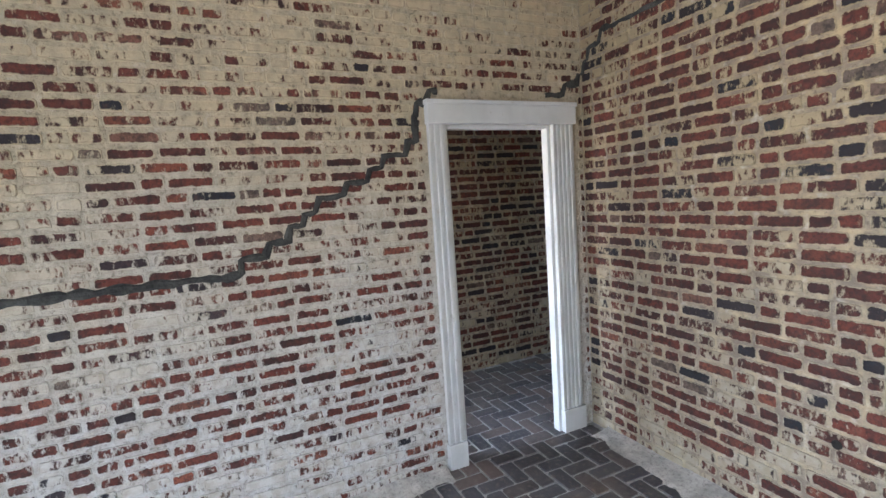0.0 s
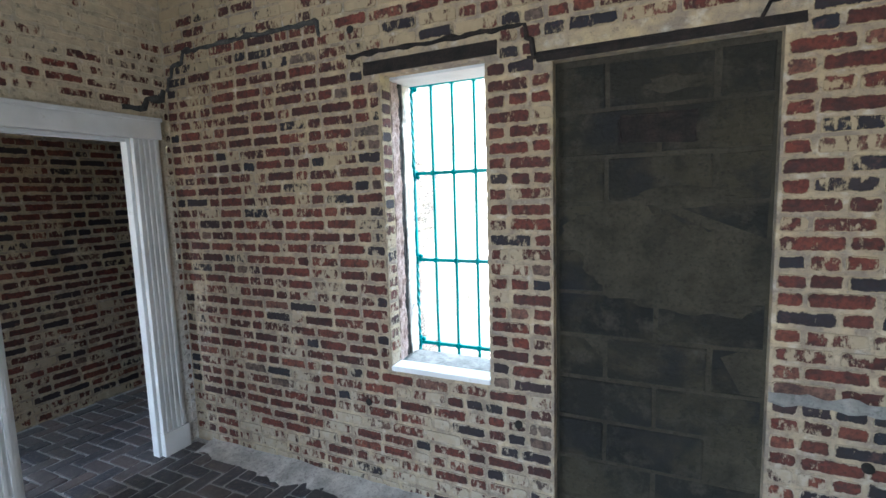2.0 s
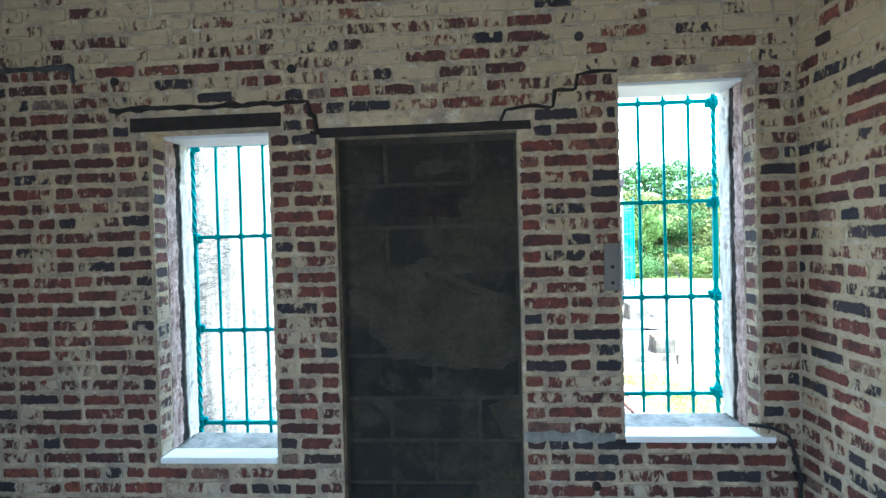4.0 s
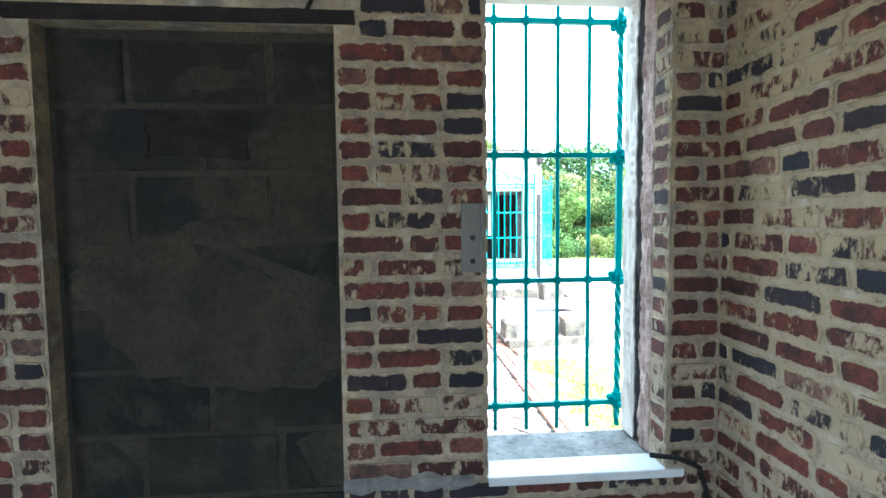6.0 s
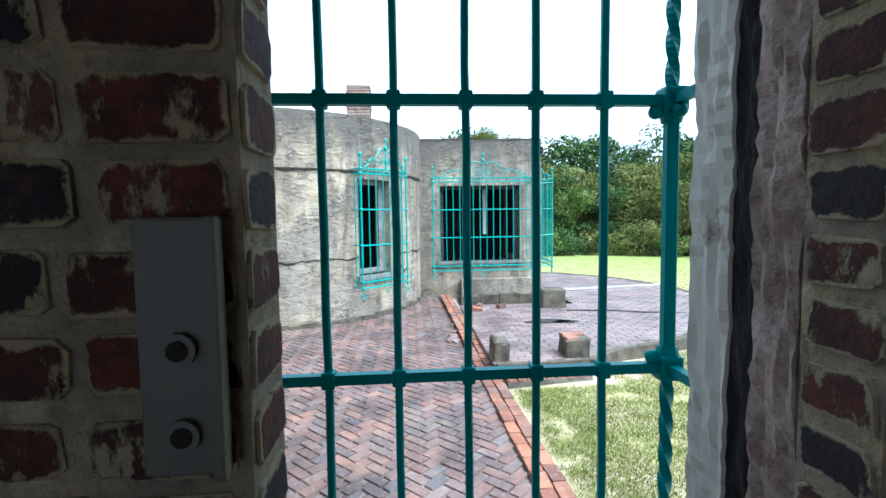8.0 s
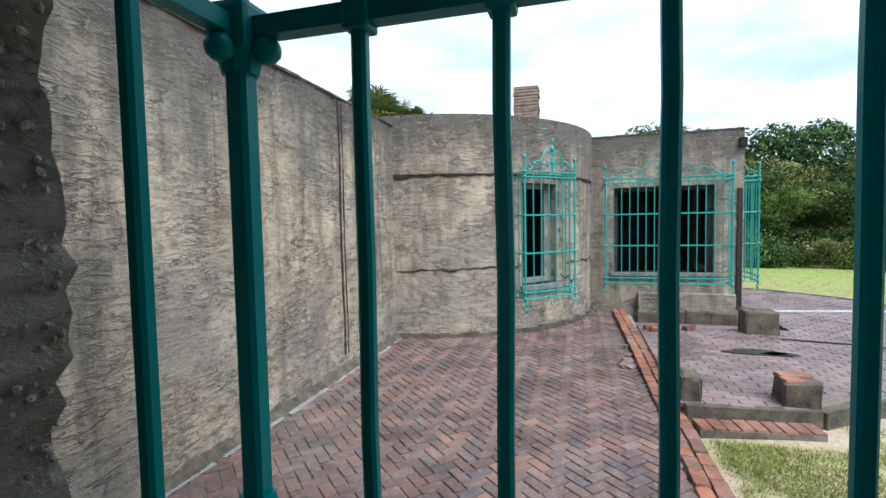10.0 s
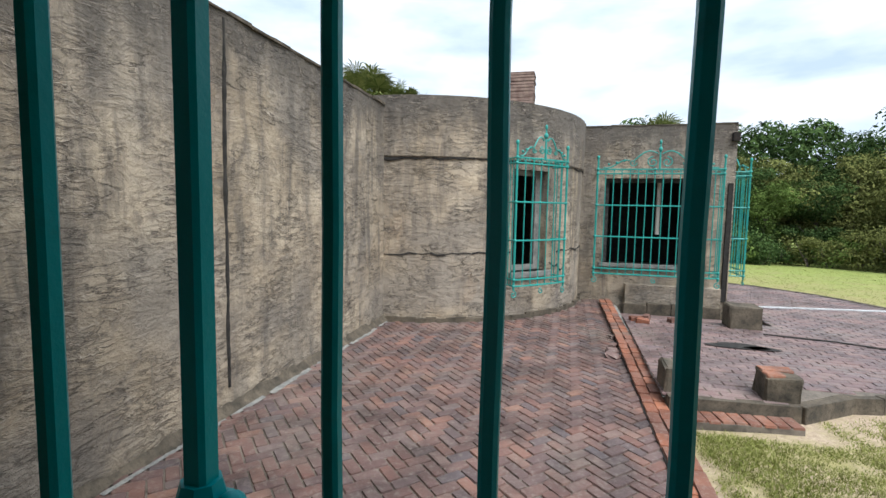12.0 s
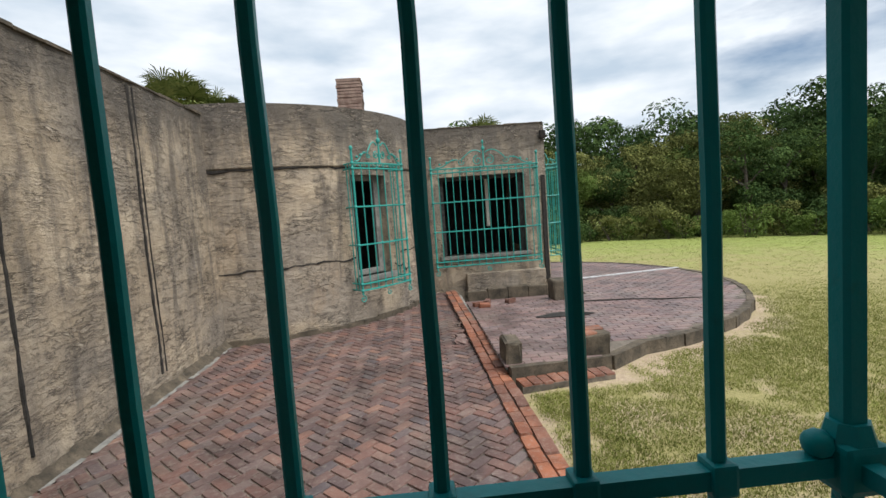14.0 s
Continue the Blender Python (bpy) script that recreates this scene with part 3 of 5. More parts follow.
ub = [u for i, u in enumerate(ub) if i == 0 or u - ub[i - 1] > 0.004]
vb = [v for i, v in enumerate(vb) if i == 0 or v - vb[i - 1] > 0.004]
bm = slab(ub, vb, inside(OPEN_OUT), 0.235, rough_face)
wall_outer = tagged(solid("wall_north_outer", bm, M_TABBY), "rough weathered concrete outer face of the window wall", "wall", kind="structure")
rnd = random.Random(41)
bm = bmesh.new()
for i in range(1500):
    u, v = rnd.uniform(0.112, 0.335), rnd.uniform(0.82, 2.46)
    r = rnd.uniform(0.0022, 0.0065)
    sink = noise.noise(Vector((-0.07 * 9, v * 7, (u - 0.104) * 9))) * 0.011 + noise.noise(Vector((-0.07 * 31, v * 33, (u - 0.104) * 31))) * 0.006
    got = bmesh.ops.create_icosphere(bm, subdivisions=1, radius=r)["verts"]
    flat = Euler((rnd.uniform(0, 6), rnd.uniform(0, 6), rnd.uniform(0, 6))).to_matrix() @ Matrix.Diagonal((1.0, rnd.uniform(0.6, 0.9), rnd.uniform(0.45, 0.8)))
    for w in got:
        w.co = flat @ w.co + Vector((-0.070 + sink - r * 0.1, u, v))
tagged(part("gravel", bm, M_GRAVEL, wall_outer, "pale pebbles and shell set in the broken concrete"), kind="stuff")

# door wall, with the doorway next to the corner
bm = slab(cuts(Y_BACK, 0.0, DOOR[:2] + SIDE[:2]), cuts(-0.2, TOP, DOOR[2:] + SIDE[2:]), inside([(DOOR[0], DOOR[1], -0.2, DOOR[3]), (SIDE[0], SIDE[1], -0.2, SIDE[3])]), WB, lambda u, v, d: (X_B - d, u, v))
wall_west = solid("wall_west", bm, M_MORTAR_B, "limewashed brick wall with a stepped crack", "wall", kind="structure")
bm = slab([Y_BACK, 0.0], [-0.2, TOP], inside([]), 0.25, lambda u, v, d: (X_C + d, u, v))
wall_east = solid("wall_east", bm, M_MORTAR_C, "old brick side wall with lime mortar", "wall", kind="structure")
# Unseen opening, added and placed to let light onto the window wall.
BACK = (-0.95, -0.15, 0.0, 2.05)
bm = slab(cuts(X_B - WB, X_C + 0.25, BACK[:2]), cuts(-0.2, TOP, BACK[2:]), inside([(BACK[0], BACK[1], -0.2, BACK[3])]), 0.3, lambda u, v, d: (u, Y_BACK - d, v))
solid("wall_south", bm, M_PLASTER, "plain unseen rear wall with an added doorway for light", "wall", kind="structure")
bm = bmesh.new()
box(bm, X_B - WB, X_C + 0.3, Y_BACK - 0.3, 0.1, TOP, TOP + 0.15)
solid("ceiling", bm, M_PLASTER, "plain pale plaster ceiling", "ceiling", kind="structure")

# dim space behind the doorway
X_H = -5.02
bm = slab([-3.5, 2.2], [-0.2, TOP], inside([]), 0.2, lambda u, v, d: (X_H - d, u, v))
wall_hall = solid("wall_hall", bm, M_MORTAR, "dim brick wall of the space behind the door", "wall", kind="structure")
bm = slab([X_H, -4.6, -3.85, X_B - WB - 0.002], [-0.2, 0.0, 2.0, TOP], inside([(-4.6, -3.85, -0.2, 2.0)]), 0.14, lambda u, v, d: (u, -2.81 - d, v))
solid("wall_hall_south", bm, M_PLASTER, "plain passage wall with an open doorway", "wall", kind="structure")
bm = bmesh.new()
box(bm, X_H, X_B - WB, 2.0, 2.2, -0.2, TOP)
solid("wall_hall_end", bm, M_PLASTER, "plain end wall of the dim passage", "wall", kind="structure")
bm = bmesh.new()
box(bm, X_B - WB - 0.2, X_B - WB - 0.004, 0.106, 2.2, -0.2, TOP)
solid("wall_hall_side", bm, M_PLASTER, "plain side wall of the dim passage", "wall", kind="structure")
bm = bmesh.new()
box(bm, X_H - 0.2, X_B - WB - 0.002, -3.5, 2.2, TOP + 0.004, TOP + 0.154)
solid("ceiling_hall", bm, M_PLASTER, "plain passage ceiling", "ceiling", kind="structure")

# floor bed under the herringbone bricks
bm = bmesh.new()
box(bm, X_H - 0.1, X_C + 0.1, Y_BACK - 0.3, 0.1, -0.15, -0.006)
box(bm, X_H - 0.1, X_B - WB - 0.006, 0.1, 2.1, -0.15, -0.006)
floor = solid("floor", bm, M_JOINTIN, "dark herringbone brick floor with pale joints", "floor", kind="structure")
# dusty strips where the floor meets the walls
bm = bmesh.new()
rnd = random.Random(4)


def fillet(bm, p, q, inward, wide, high):
    """A low uneven bank of dust and mortar along the foot of a wall."""
    p, q, inward = Vector(p), Vector(q), Vector(inward)
    n = max(3, int((q - p).length / 0.03))
    rows = []
    for i in range(n + 1):
        a = p.lerp(q, i / n)
        k = noise.noise(a * 3.1) * 0.5 + noise.noise(a * 13.0) * 0.3 + rnd.uniform(-0.08, 0.08)
        w, h = wide * (1 + k), high * (1 + k)
        rows.append([bm.verts.new(a + Vector((0, 0, h))), bm.verts.new(a + inward * w * 0.4 + Vector((0, 0, h * 0.5))), bm.verts.new(a + inward * w + Vector((0, 0, 0.001)))])
    for r, s in zip(rows, rows[1:]):
        for k in range(2):
            bm.faces.new((r[k], r[k + 1], s[k + 1], s[k]))


fillet(bm, (X_B + 0.16, -0.004, 0), (BD[0], -0.004, 0), (0, -1, 0), 0.17, 0.03)
fillet(bm, (BD[1], -0.004, 0), (X_C, -0.004, 0), (0, -1, 0), 0.15, 0.03)
fillet(bm, (X_B + 0.004, -1.16, 0), (X_B + 0.004, Y_BACK, 0), (1, 0, 0), 0.14, 0.03)
fillet(bm, (X_C - 0.004, Y_BACK, 0), (X_C - 0.004, 0, 0), (-1, 0, 0), 0.12, 0.03)
bmesh.ops.recalc_face_normals(bm, faces=bm.faces)
solid("baseboard", bm, M_DUST, "pale dust and mortar swept against the wall foot", "dust", kind="structure")

# ---- large structure: outside ----
bm = bmesh.new()
R_FAR = 900


def lie(x, y):
    """Height of the lawn: level by the walls, a little lower towards the woods."""
    d = math.hypot(x - 2, y - 4)
    return GROUND - 0.035 - 0.55 * min(1.0, max(0.0, (d - 8) / 22)) ** 1.3


gx = sorted({*steps(-60, 60, 60), -R_FAR, -300, 300, R_FAR})
gy = sorted({*steps(-60, 80, 70), -R_FAR, -300, 300, R_FAR})
grid = [[bm.verts.new((x, y, lie(x, y) - (0.06 if (-6 < x < 1.0 and y < 12) else 0) - (0.5 if math.hypot(x - 2.1, y - 9.2) < 2.3 else 0))) for y in gy] for x in gx]
for i in range(len(gx) - 1):
    for j in range(len(gy) - 1):
        bm.faces.new((grid[i][j], grid[i + 1][j], grid[i + 1][j + 1], grid[i][j + 1]))
solid("ground", bm, M_GROUND, "sandy ground with patchy grass", "ground", kind="structure")

# wing wall on the left of the court
LW_X, LW_TOP = -2.41, 3.22
bm = slab(steps(0.33, 7.4, 36), steps(-0.3, LW_TOP, 20), inside([]), 0.35,
          lambda u, v, d: (LW_X - d + (noise.noise(Vector((u * 3, v * 3, 1))) * 0.016 if d < 0.1 else 0), u, v))
wing_wall = solid("wing_wall", bm, M_CONCRETE, "tall weathered concrete wall with vertical stained joints", "wall", kind="structure")
bm = bmesh.new()
for i in range(24):
    y0 = 0.36 + i * 0.29
    box(bm, LW_X - 0.37, LW_X + 0.012 + random.uniform(-0.006, 0.01), y0, y0 + 0.288, LW_TOP - 0.008, LW_TOP + random.uniform(0.012, 0.03), 0.006, 0.004)
part("coping", bm, M_KERB, wing_wall, "dark weathered capping")

# round tower: wall on a circle, with its window cut through
TC, TR, T_TOP = (-2.55, 10.05), 3.1, 3.36
TA0, TA1 = -49.5, -35.5


def on_tower(a, v, d):
    r = TR - d + (noise.noise(Vector((a * 0.2, v * 3, 3))) * 0.014 if d < 0.05 else 0)
    if v > 2.46 and d < 0.05:
        r += 0.03
    t = radians(a)
    return (TC[0] + r * math.cos(t), TC[1] + r * math.sin(t), v)


TW = (TA0, TA1, 0.70, 2.33)
ta = sorted({*steps(-150, 60, 105), TA0, TA1})
tz = sorted({*steps(-0.3, 2.44, 16), 2.47, *steps(2.6, T_TOP, 5), 0.70, 2.33})
ta = [u for i, u in enumerate(ta) if i == 0 or u - ta[i - 1] > 0.05]
tz = [v for i, v in enumerate(tz) if i == 0 or v - tz[i - 1] > 0.005]
tower = solid("round_tower", slab(ta, tz, inside([TW]), 0.35, on_tower), M_CONCRETE, "round weathered concrete tower with horizontal cracks", "building", kind="structure")
bm = bmesh.new()
for r, z in ((TR - 0.35, 3.0),):
    ring = [bm.verts.new((TC[0] + r * math.cos(radians(a)), TC[1] + r * math.sin(radians(a)), z)) for a in range(0, 360, 6)]
    bm.faces.new(ring)
    low = [bm.verts.new((TC[0] + r * math.cos(radians(a)), TC[1] + r * math.sin(radians(a)), z - 0.12)) for a in range(0, 360, 6)]
    bm.faces.new(low[::-1])
    for k in range(60):
        bm.faces.new((ring[k], low[k], low[(k + 1) % 60], ring[(k + 1) % 60]))
part("roof", bm, M_CEMENT, tower, "flat grey roof deck")
# Added back wall, its near-black colour standing for the dim tower room.
bm = bmesh.new()
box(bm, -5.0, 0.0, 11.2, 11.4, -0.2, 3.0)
part("inner_wall", bm, M_ROOM_SHADE, tower)
bm = bmesh.new()
for a in range(-150, 60, 4):
    for z, h, out in ((2.445, 0.023, -0.012), (1.00, 0.012, -0.012)):
        if z < 1.5 and (a + 53) * (a + 31) < 0:
            continue
        pts = []
        for k in range(3):
            t = radians(a + k * 2)
            zz = z + noise.noise(Vector((a + k * 2.0, z, 0)) * 0.31) * 0.05
            pts.append((TC[0] + (TR + out + 0.012) * math.cos(t), TC[1] + (TR + out + 0.012) * math.sin(t), zz))
        rod(bm, pts, h * random.uniform(0.6, 1.4), 5)
pts = [(TC[0] + (TR + 0.012) * math.cos(radians(a)), TC[1] + (TR + 0.012) * math.sin(radians(a)), z) for a, z in ((-83, 2.46), (-82, 2.62), (-83.4, 2.75), (-84, 2.9), (-87, 2.96))]
rod(bm, pts, [0.016, 0.012, 0.014, 0.01, 0.006], 5)
pts = [(TC[0] + (TR + 0.012) * math.cos(radians(a)), TC[1] + (TR + 0.012) * math.sin(radians(a)), z) for a, z in ((-18, 3.1), (-20, 2.9), (-19, 2.7), (-22, 2.5))]
rod(bm, pts, [0.012, 0.012, 0.01, 0.006], 5)
pts = [(TC[0] + (TR + 0.008) * math.cos(radians(a)), TC[1] + (TR + 0.008) * math.sin(radians(a)), z) for a, z in ((-34, 0.82), (-31, 0.74), (-29.5, 0.78), (-27.5, 0.66), (-26, 0.7), (-24, 0.56))]
rod(bm, pts, [0.008, 0.014, 0.012, 0.016, 0.01, 0.006], 5)
part("crack", bm, M_GAP, tower, "dark open crack")
bm = bmesh.new()
for a in steps(-150, 20, 60):
    t0, t1 = radians(a - 1.42), radians(a + 1.42)
    r0, r1 = TR - 0.02, TR + 0.045 + random.uniform(-0.01, 0.01)
    h = GROUND + 0.06 + random.uniform(-0.015, 0.02)
    vs = [bm.verts.new((TC[0] + r * math.cos(t), TC[1] + r * math.sin(t), z)) for z in (GROUND - 0.05, h) for r, t in ((r0, t0), (r1, t0), (r1, t1), (r0, t1))]
    for f in ((0, 1, 2, 3), (4, 5, 6, 7), (0, 1, 5, 4), (1, 2, 6, 5), (2, 3, 7, 6), (3, 0, 4, 7)):
        bm.faces.new([vs[k] for k in f])
bmesh.ops.recalc_face_normals(bm, faces=bm.faces)
part("plinth", bm, M_KERB, tower, "dark footing")

# block with the wide window
RB = (0.30, 3.23, 9.95, 13.6, 3.32)
RW = (0.98, 2.76, 0.70, 2.34)
us = sorted({*steps(RB[0], RB[1], 14), RW[0], RW[1]})
vs_ = sorted({*steps(-0.3, RB[4], 14), RW[2], RW[3]})
east_block = solid("window_block", slab(us, vs_, inside([RW]), 0.3, lambda u, v, d: (u, RB[2] + d + (noise.noise(Vector((u * 3, v * 3, 5))) * 0.012 if d < 0.05 else 0), v)), M_CONCRETE,
                   "square weathered concrete block with a wide barred window", "building", kind="structure")
SW = (10.55, 12.4, 0.70, 2.34)
bm = slab(cuts(RB[2] + 0.304, RB[3], SW[:2]), cuts(-0.3, RB[4], SW[2:]), inside([SW]), 0.3, lambda u, v, d: (RB[1] - d, u, v))
part("side_wall", bm, M_CONCRETE, east_block)
# Boards added behind the side window to block its light.
bm = bmesh.new()
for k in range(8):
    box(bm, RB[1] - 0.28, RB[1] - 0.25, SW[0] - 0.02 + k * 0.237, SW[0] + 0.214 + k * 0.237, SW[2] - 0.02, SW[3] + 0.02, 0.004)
part("shutter", bm, M_ROOM_SHADE, east_block, "added dark boards that shut out side light")
bm = bmesh.new()
box(bm, RB[0], RB[1] - 0.304, RB[2] + 0.304, RB[3], 2.96, 3.08)
part("roof", bm, M_CEMENT, east_block)
bm = bmesh.new()
box(bm, RB[0], RB[1], RB[3], RB[3] + 0.2, -0.3, RB[4])
part("rear_wall", bm, M_CONCRETE, east_block)
bm = bmesh.new()
for i in range(10):
    x0 = RB[0] + 0.2 + i * 0.272
    box(bm, x0, x0 + 0.27, RB[2] - 0.012, RB[2] + 0.31, RB[4], RB[4] + random.uniform(0.015, 0.03), 0.006, 0.004)
part("coping", bm, M_KERB, east_block, "dark weathered capping")
# opening trims and sills of both far windows
bm = bmesh.new()
box(bm, RW[0] - 0.06, RW[1] + 0.06, RB[2] - 0.09, RB[2] + 0.30, RW[2] - 0.07, RW[2], 0.008)
part("window_sill", bm, M_CEMENT, east_block, "pale concrete sill")
# Frame coloured near black, so it sinks into the dim room.
bm = bmesh.new()
box(bm, RW[0], RW[0] + 0.09, RB[2] + 0.14, RB[2] + 0.2, RW[2] + 0.002, RW[3] - 0.002, 0.006)
box(bm, RW[1] - 0.10, RW[1], RB[2] + 0.14, RB[2] + 0.2, RW[2] + 0.002, RW[3] - 0.002, 0.006)
box(bm, RW[0] + 0.09, RW[1] - 0.10, RB[2] + 0.14, RB[2] + 0.2, RW[3] - 0.08, RW[3] - 0.002, 0.006)
part("window_frame", bm, M_CRACK, east_block, "peeling grey window frame")
bm = bmesh.new()
box(bm, 2.02, 2.09, RB[2] + 0.55, RB[2] + 0.63, 1.25, 2.94, 0.01)
part("inner_post", bm, M_WOODOLD, east_block, "pale post inside the dark room")
# Added inner wall and floor; the room's dimness is in their colour.
bm = bmesh.new()
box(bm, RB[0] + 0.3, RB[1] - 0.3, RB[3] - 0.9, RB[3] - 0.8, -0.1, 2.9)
part("inner_wall", bm, M_ROOM_SHADE, east_block, "added inner wall, near black for the dim room")
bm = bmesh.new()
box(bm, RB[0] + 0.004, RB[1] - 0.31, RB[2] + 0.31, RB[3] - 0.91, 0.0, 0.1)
part("inner_floor", bm, M_ROOM_SHADE, east_block, "added inner floor, near black for the dim room")
# Dark streak at the corner, built as a thin upright box.
bm = bmesh.new()
box(bm, 3.12, 3.20, RB[2] - 0.03, RB[2] + 0.01, 0.05, 2.25, 0.012, 0.01)
part("corner_post", bm, M_GAP, east_block, "thin dark upright strip at the corner")
bm = slab([TA0 - 0.8, *steps(TA0, TA1, 6), TA1 + 0.8], [0.62, 0.70], inside([]), 0.40, lambda a, v, d: on_tower(a, v, d - 0.09))
part("window_sill", bm, M_CEMENT, tower, "pale concrete sill")
bm = slab(steps(TA0 + 0.15, TA1 - 0.15, 6), [0.703, 0.79, 2.25, 2.327], inside([(TA0 + 2.2, TA1 - 1.6, 0.79, 2.25)]), 0.06, lambda a, v, d: on_tower(a, v, d + 0.16))
part("window_frame", bm, M_CEMENT, tower, "peeling grey window frame")
# plinth in front of the block, low block beside it
bm = bmesh.new()
box(bm, 1.42, 3.08, RB[2] - 0.15, RB[2] - 0.016, -0.42, 0.31, 0.012, 0.006)
ledge = solid("planter_wall", bm, M_CONCRETE, "low stepped concrete footing under the wide window", "footing", kind="structure")
for i in range(4):
    bm = bmesh.new()
    box(bm, 1.40 + i * 0.42, 1.40 + i * 0.42 + 0.416, RB[2] - 0.24 + random.uniform(-0.01, 0.01), RB[2] - 0.153, -0.42, -0.04 + random.uniform(-0.03, 0.04), 0.012, 0.008)
    part("stone", bm, M_KERB, ledge, "dark mossy stone")
bm = bmesh.new()
box(bm, 2.60, 3.02, 7.66, 8.0, 0.03, 0.38, 0.025, 0.012)
solid("stone_block", bm, M_KERB, "dark mossy concrete block on the brick terrace", "stone block", "loose blocks")

bm = bmesh.new()
box(bm, 3.13, 3.25, RB[2] - 0.10, RB[2] - 0.005, 3.0, 3.16, 0.01)
part("corner_bracket", bm, M_RUST, east_block, "dark rusted bracket under the capping")

# chimney behind the tower
chimney = thing("chimney", (-0.87, 12.0, 3.0), "weathered brick chimney behind the round tower", "chimney")
bm = bmesh.new()
box(bm, -1.15, -0.60, 11.75, 12.25, 0.0, 4.86, 0.01)
part("stack", bm, M_CHIMNEY, chimney)
rnd = random.Random(8)
for k in range(26):
    z = 3.0 + k * 0.075
    if z > 4.9:
        break
    bm = bmesh.new()
    o = rnd.uniform(-0.01, 0.012)
    box(bm, -1.165 - o, -0.585 + o, 11.735, 12.265, z, z + 0.062, 0.008, 0.006)
    part("brick_course", bm, M_CHIMNEY, chimney)

# paved court, edging, terrace
def court(x, y):
    if math.hypot(x - TC[0], y - TC[1]) < TR + 0.06:
        return False
    return x < 1.02 + 0.02 * math.sin(y * 3)


bm = bmesh.new()
box(bm, -2.6, 1.22, 0.3, 10.1, GROUND - 0.12, GROUND - 0.014)
pavement = solid("pavement", bm, M_JOINT, "red herringbone brick paving, worn and uneven", "pavement", kind="structure")
bm = bmesh.new()
fillet(bm, (LW_X + 0.010, 0.45, GROUND), (LW_X + 0.010, 6.95, GROUND), (1, 0, 0), 0.075, 0.075)
bmesh.ops.recalc_face_normals(bm, faces=bm.faces)
part("footing", bm, M_KERB, wing_wall, "dark footing")
bm = bmesh.new()
rnd = random.Random(31)
y = 0.5
while y < 6.7:
    run = rnd.uniform(0.25, 0.9)
    fillet(bm, (LW_X + 0.085, y, GROUND), (LW_X + 0.085, min(6.85, y + run), GROUND), (1, 0, 0), rnd.uniform(0.03, 0.075), 0.008)
    y += run + rnd.uniform(0.02, 0.14)
bmesh.ops.recalc_face_normals(bm, faces=bm.faces)
solid("trim", bm, M_CEMENT, "broken pale lime streak along the foot of the concrete wall", "dust", kind="structure")
bm = bmesh.new()
for y0, y1 in ((1.2, 3.1), (3.5, 5.3), (5.6, 7.4)):
    ys = steps(y0, y1, 26)
    rod(bm, [(1.036 - 0.018 * (y - 4) + 0.012 * noise.noise(Vector((y * 3, 0, 0))), y, GROUND + 0.001) for y in ys], [0.004 + 0.012 * abs(noise.noise(Vector((y * 2.1, 5, 0)))) for y in ys], 6)
part("crack", bm, M_GAP, pavement, "dark gap beside the edging")

PC, PR, P_TOP = (1.93, 9.15), 4.13, 0.06
bm = bmesh.new()
outline = [(3.30, 11.5), (3.30, 7.95), (1.24, 7.95), (1.24, 4.66), (2.3, 4.74)]
a0 = math.degrees(math.atan2(4.86 - PC[1], 2.9 - PC[0]))
for a in steps(a0, 74, 40):
    r = PR + 0.012 * math.sin(a * 0.9)
    outline.append((PC[0] + r * math.cos(radians(a)), PC[1] + r * math.sin(radians(a))))
top = [bm.verts.new((x, y, P_TOP - 0.008)) for x, y in outline]
bot = [bm.verts.new((x, y, GROUND - 0.3)) for x, y in outline]
bm.faces.new(top)
for k in range(len(top)):
    bm.faces.new((top[k], bot[k], bot[(k + 1) % len(top)], top[(k + 1) % len(top)]))
bmesh.ops.recalc_face_normals(bm, faces=bm.faces)
terrace = solid("terrace", bm, M_JOINT, "round raised brick terrace with a concrete kerb", "terrace", kind="structure")


def deck(x, y):
    """Top of the terrace: level, but falling away as an apron towards the foot of the square block."""
    return P_TOP - 0.175 * max(0.0, y - 7.95) if x < 3.30 else P_TOP


bm = bmesh.new()
va = [bm.verts.new((x, y, z)) for y in (7.95, 9.96) for x, z in ((1.24, -0.6), (3.30, -0.6), (3.30, deck(2, y) - 0.008), (1.24, deck(2, y) - 0.008))]
for q in ((0, 1, 2, 3), (7, 6, 5, 4), (3, 2, 6, 7), (0, 4, 5, 1), (1, 5, 6, 2), (0, 3, 7, 4)):
    bm.faces.new([va[k] for k in q])
bmesh.ops.recalc_face_normals(bm, faces=bm.faces)
part("apron", bm, M_JOINT, terrace, "worn brick apron sloping to the wall foot")


bm = bmesh.new()
ys = steps(4.7, 9.0, 24)
edge = [(1.245 - 0.018 * (y - 4), y) for y in ys] + [(1.205, y) for y in reversed(ys)]
up = [bm.verts.new((x, y, GROUND + 0.075 + random.uniform(-0.006, 0.006))) for x, y in edge]
n = len(ys)
for k in range(n - 1):
    bm.faces.new((up[k], up[k + 1], up[2 * n - 2 - k], up[2 * n - 1 - k]))
bmesh.ops.recalc_face_normals(bm, faces=bm.faces)
part("edge_mortar", bm, M_CEMENT, terrace, "grey mortar along the edging")


def stone(name, bm, parent):
    return part(name, bm, M_KERB, parent)


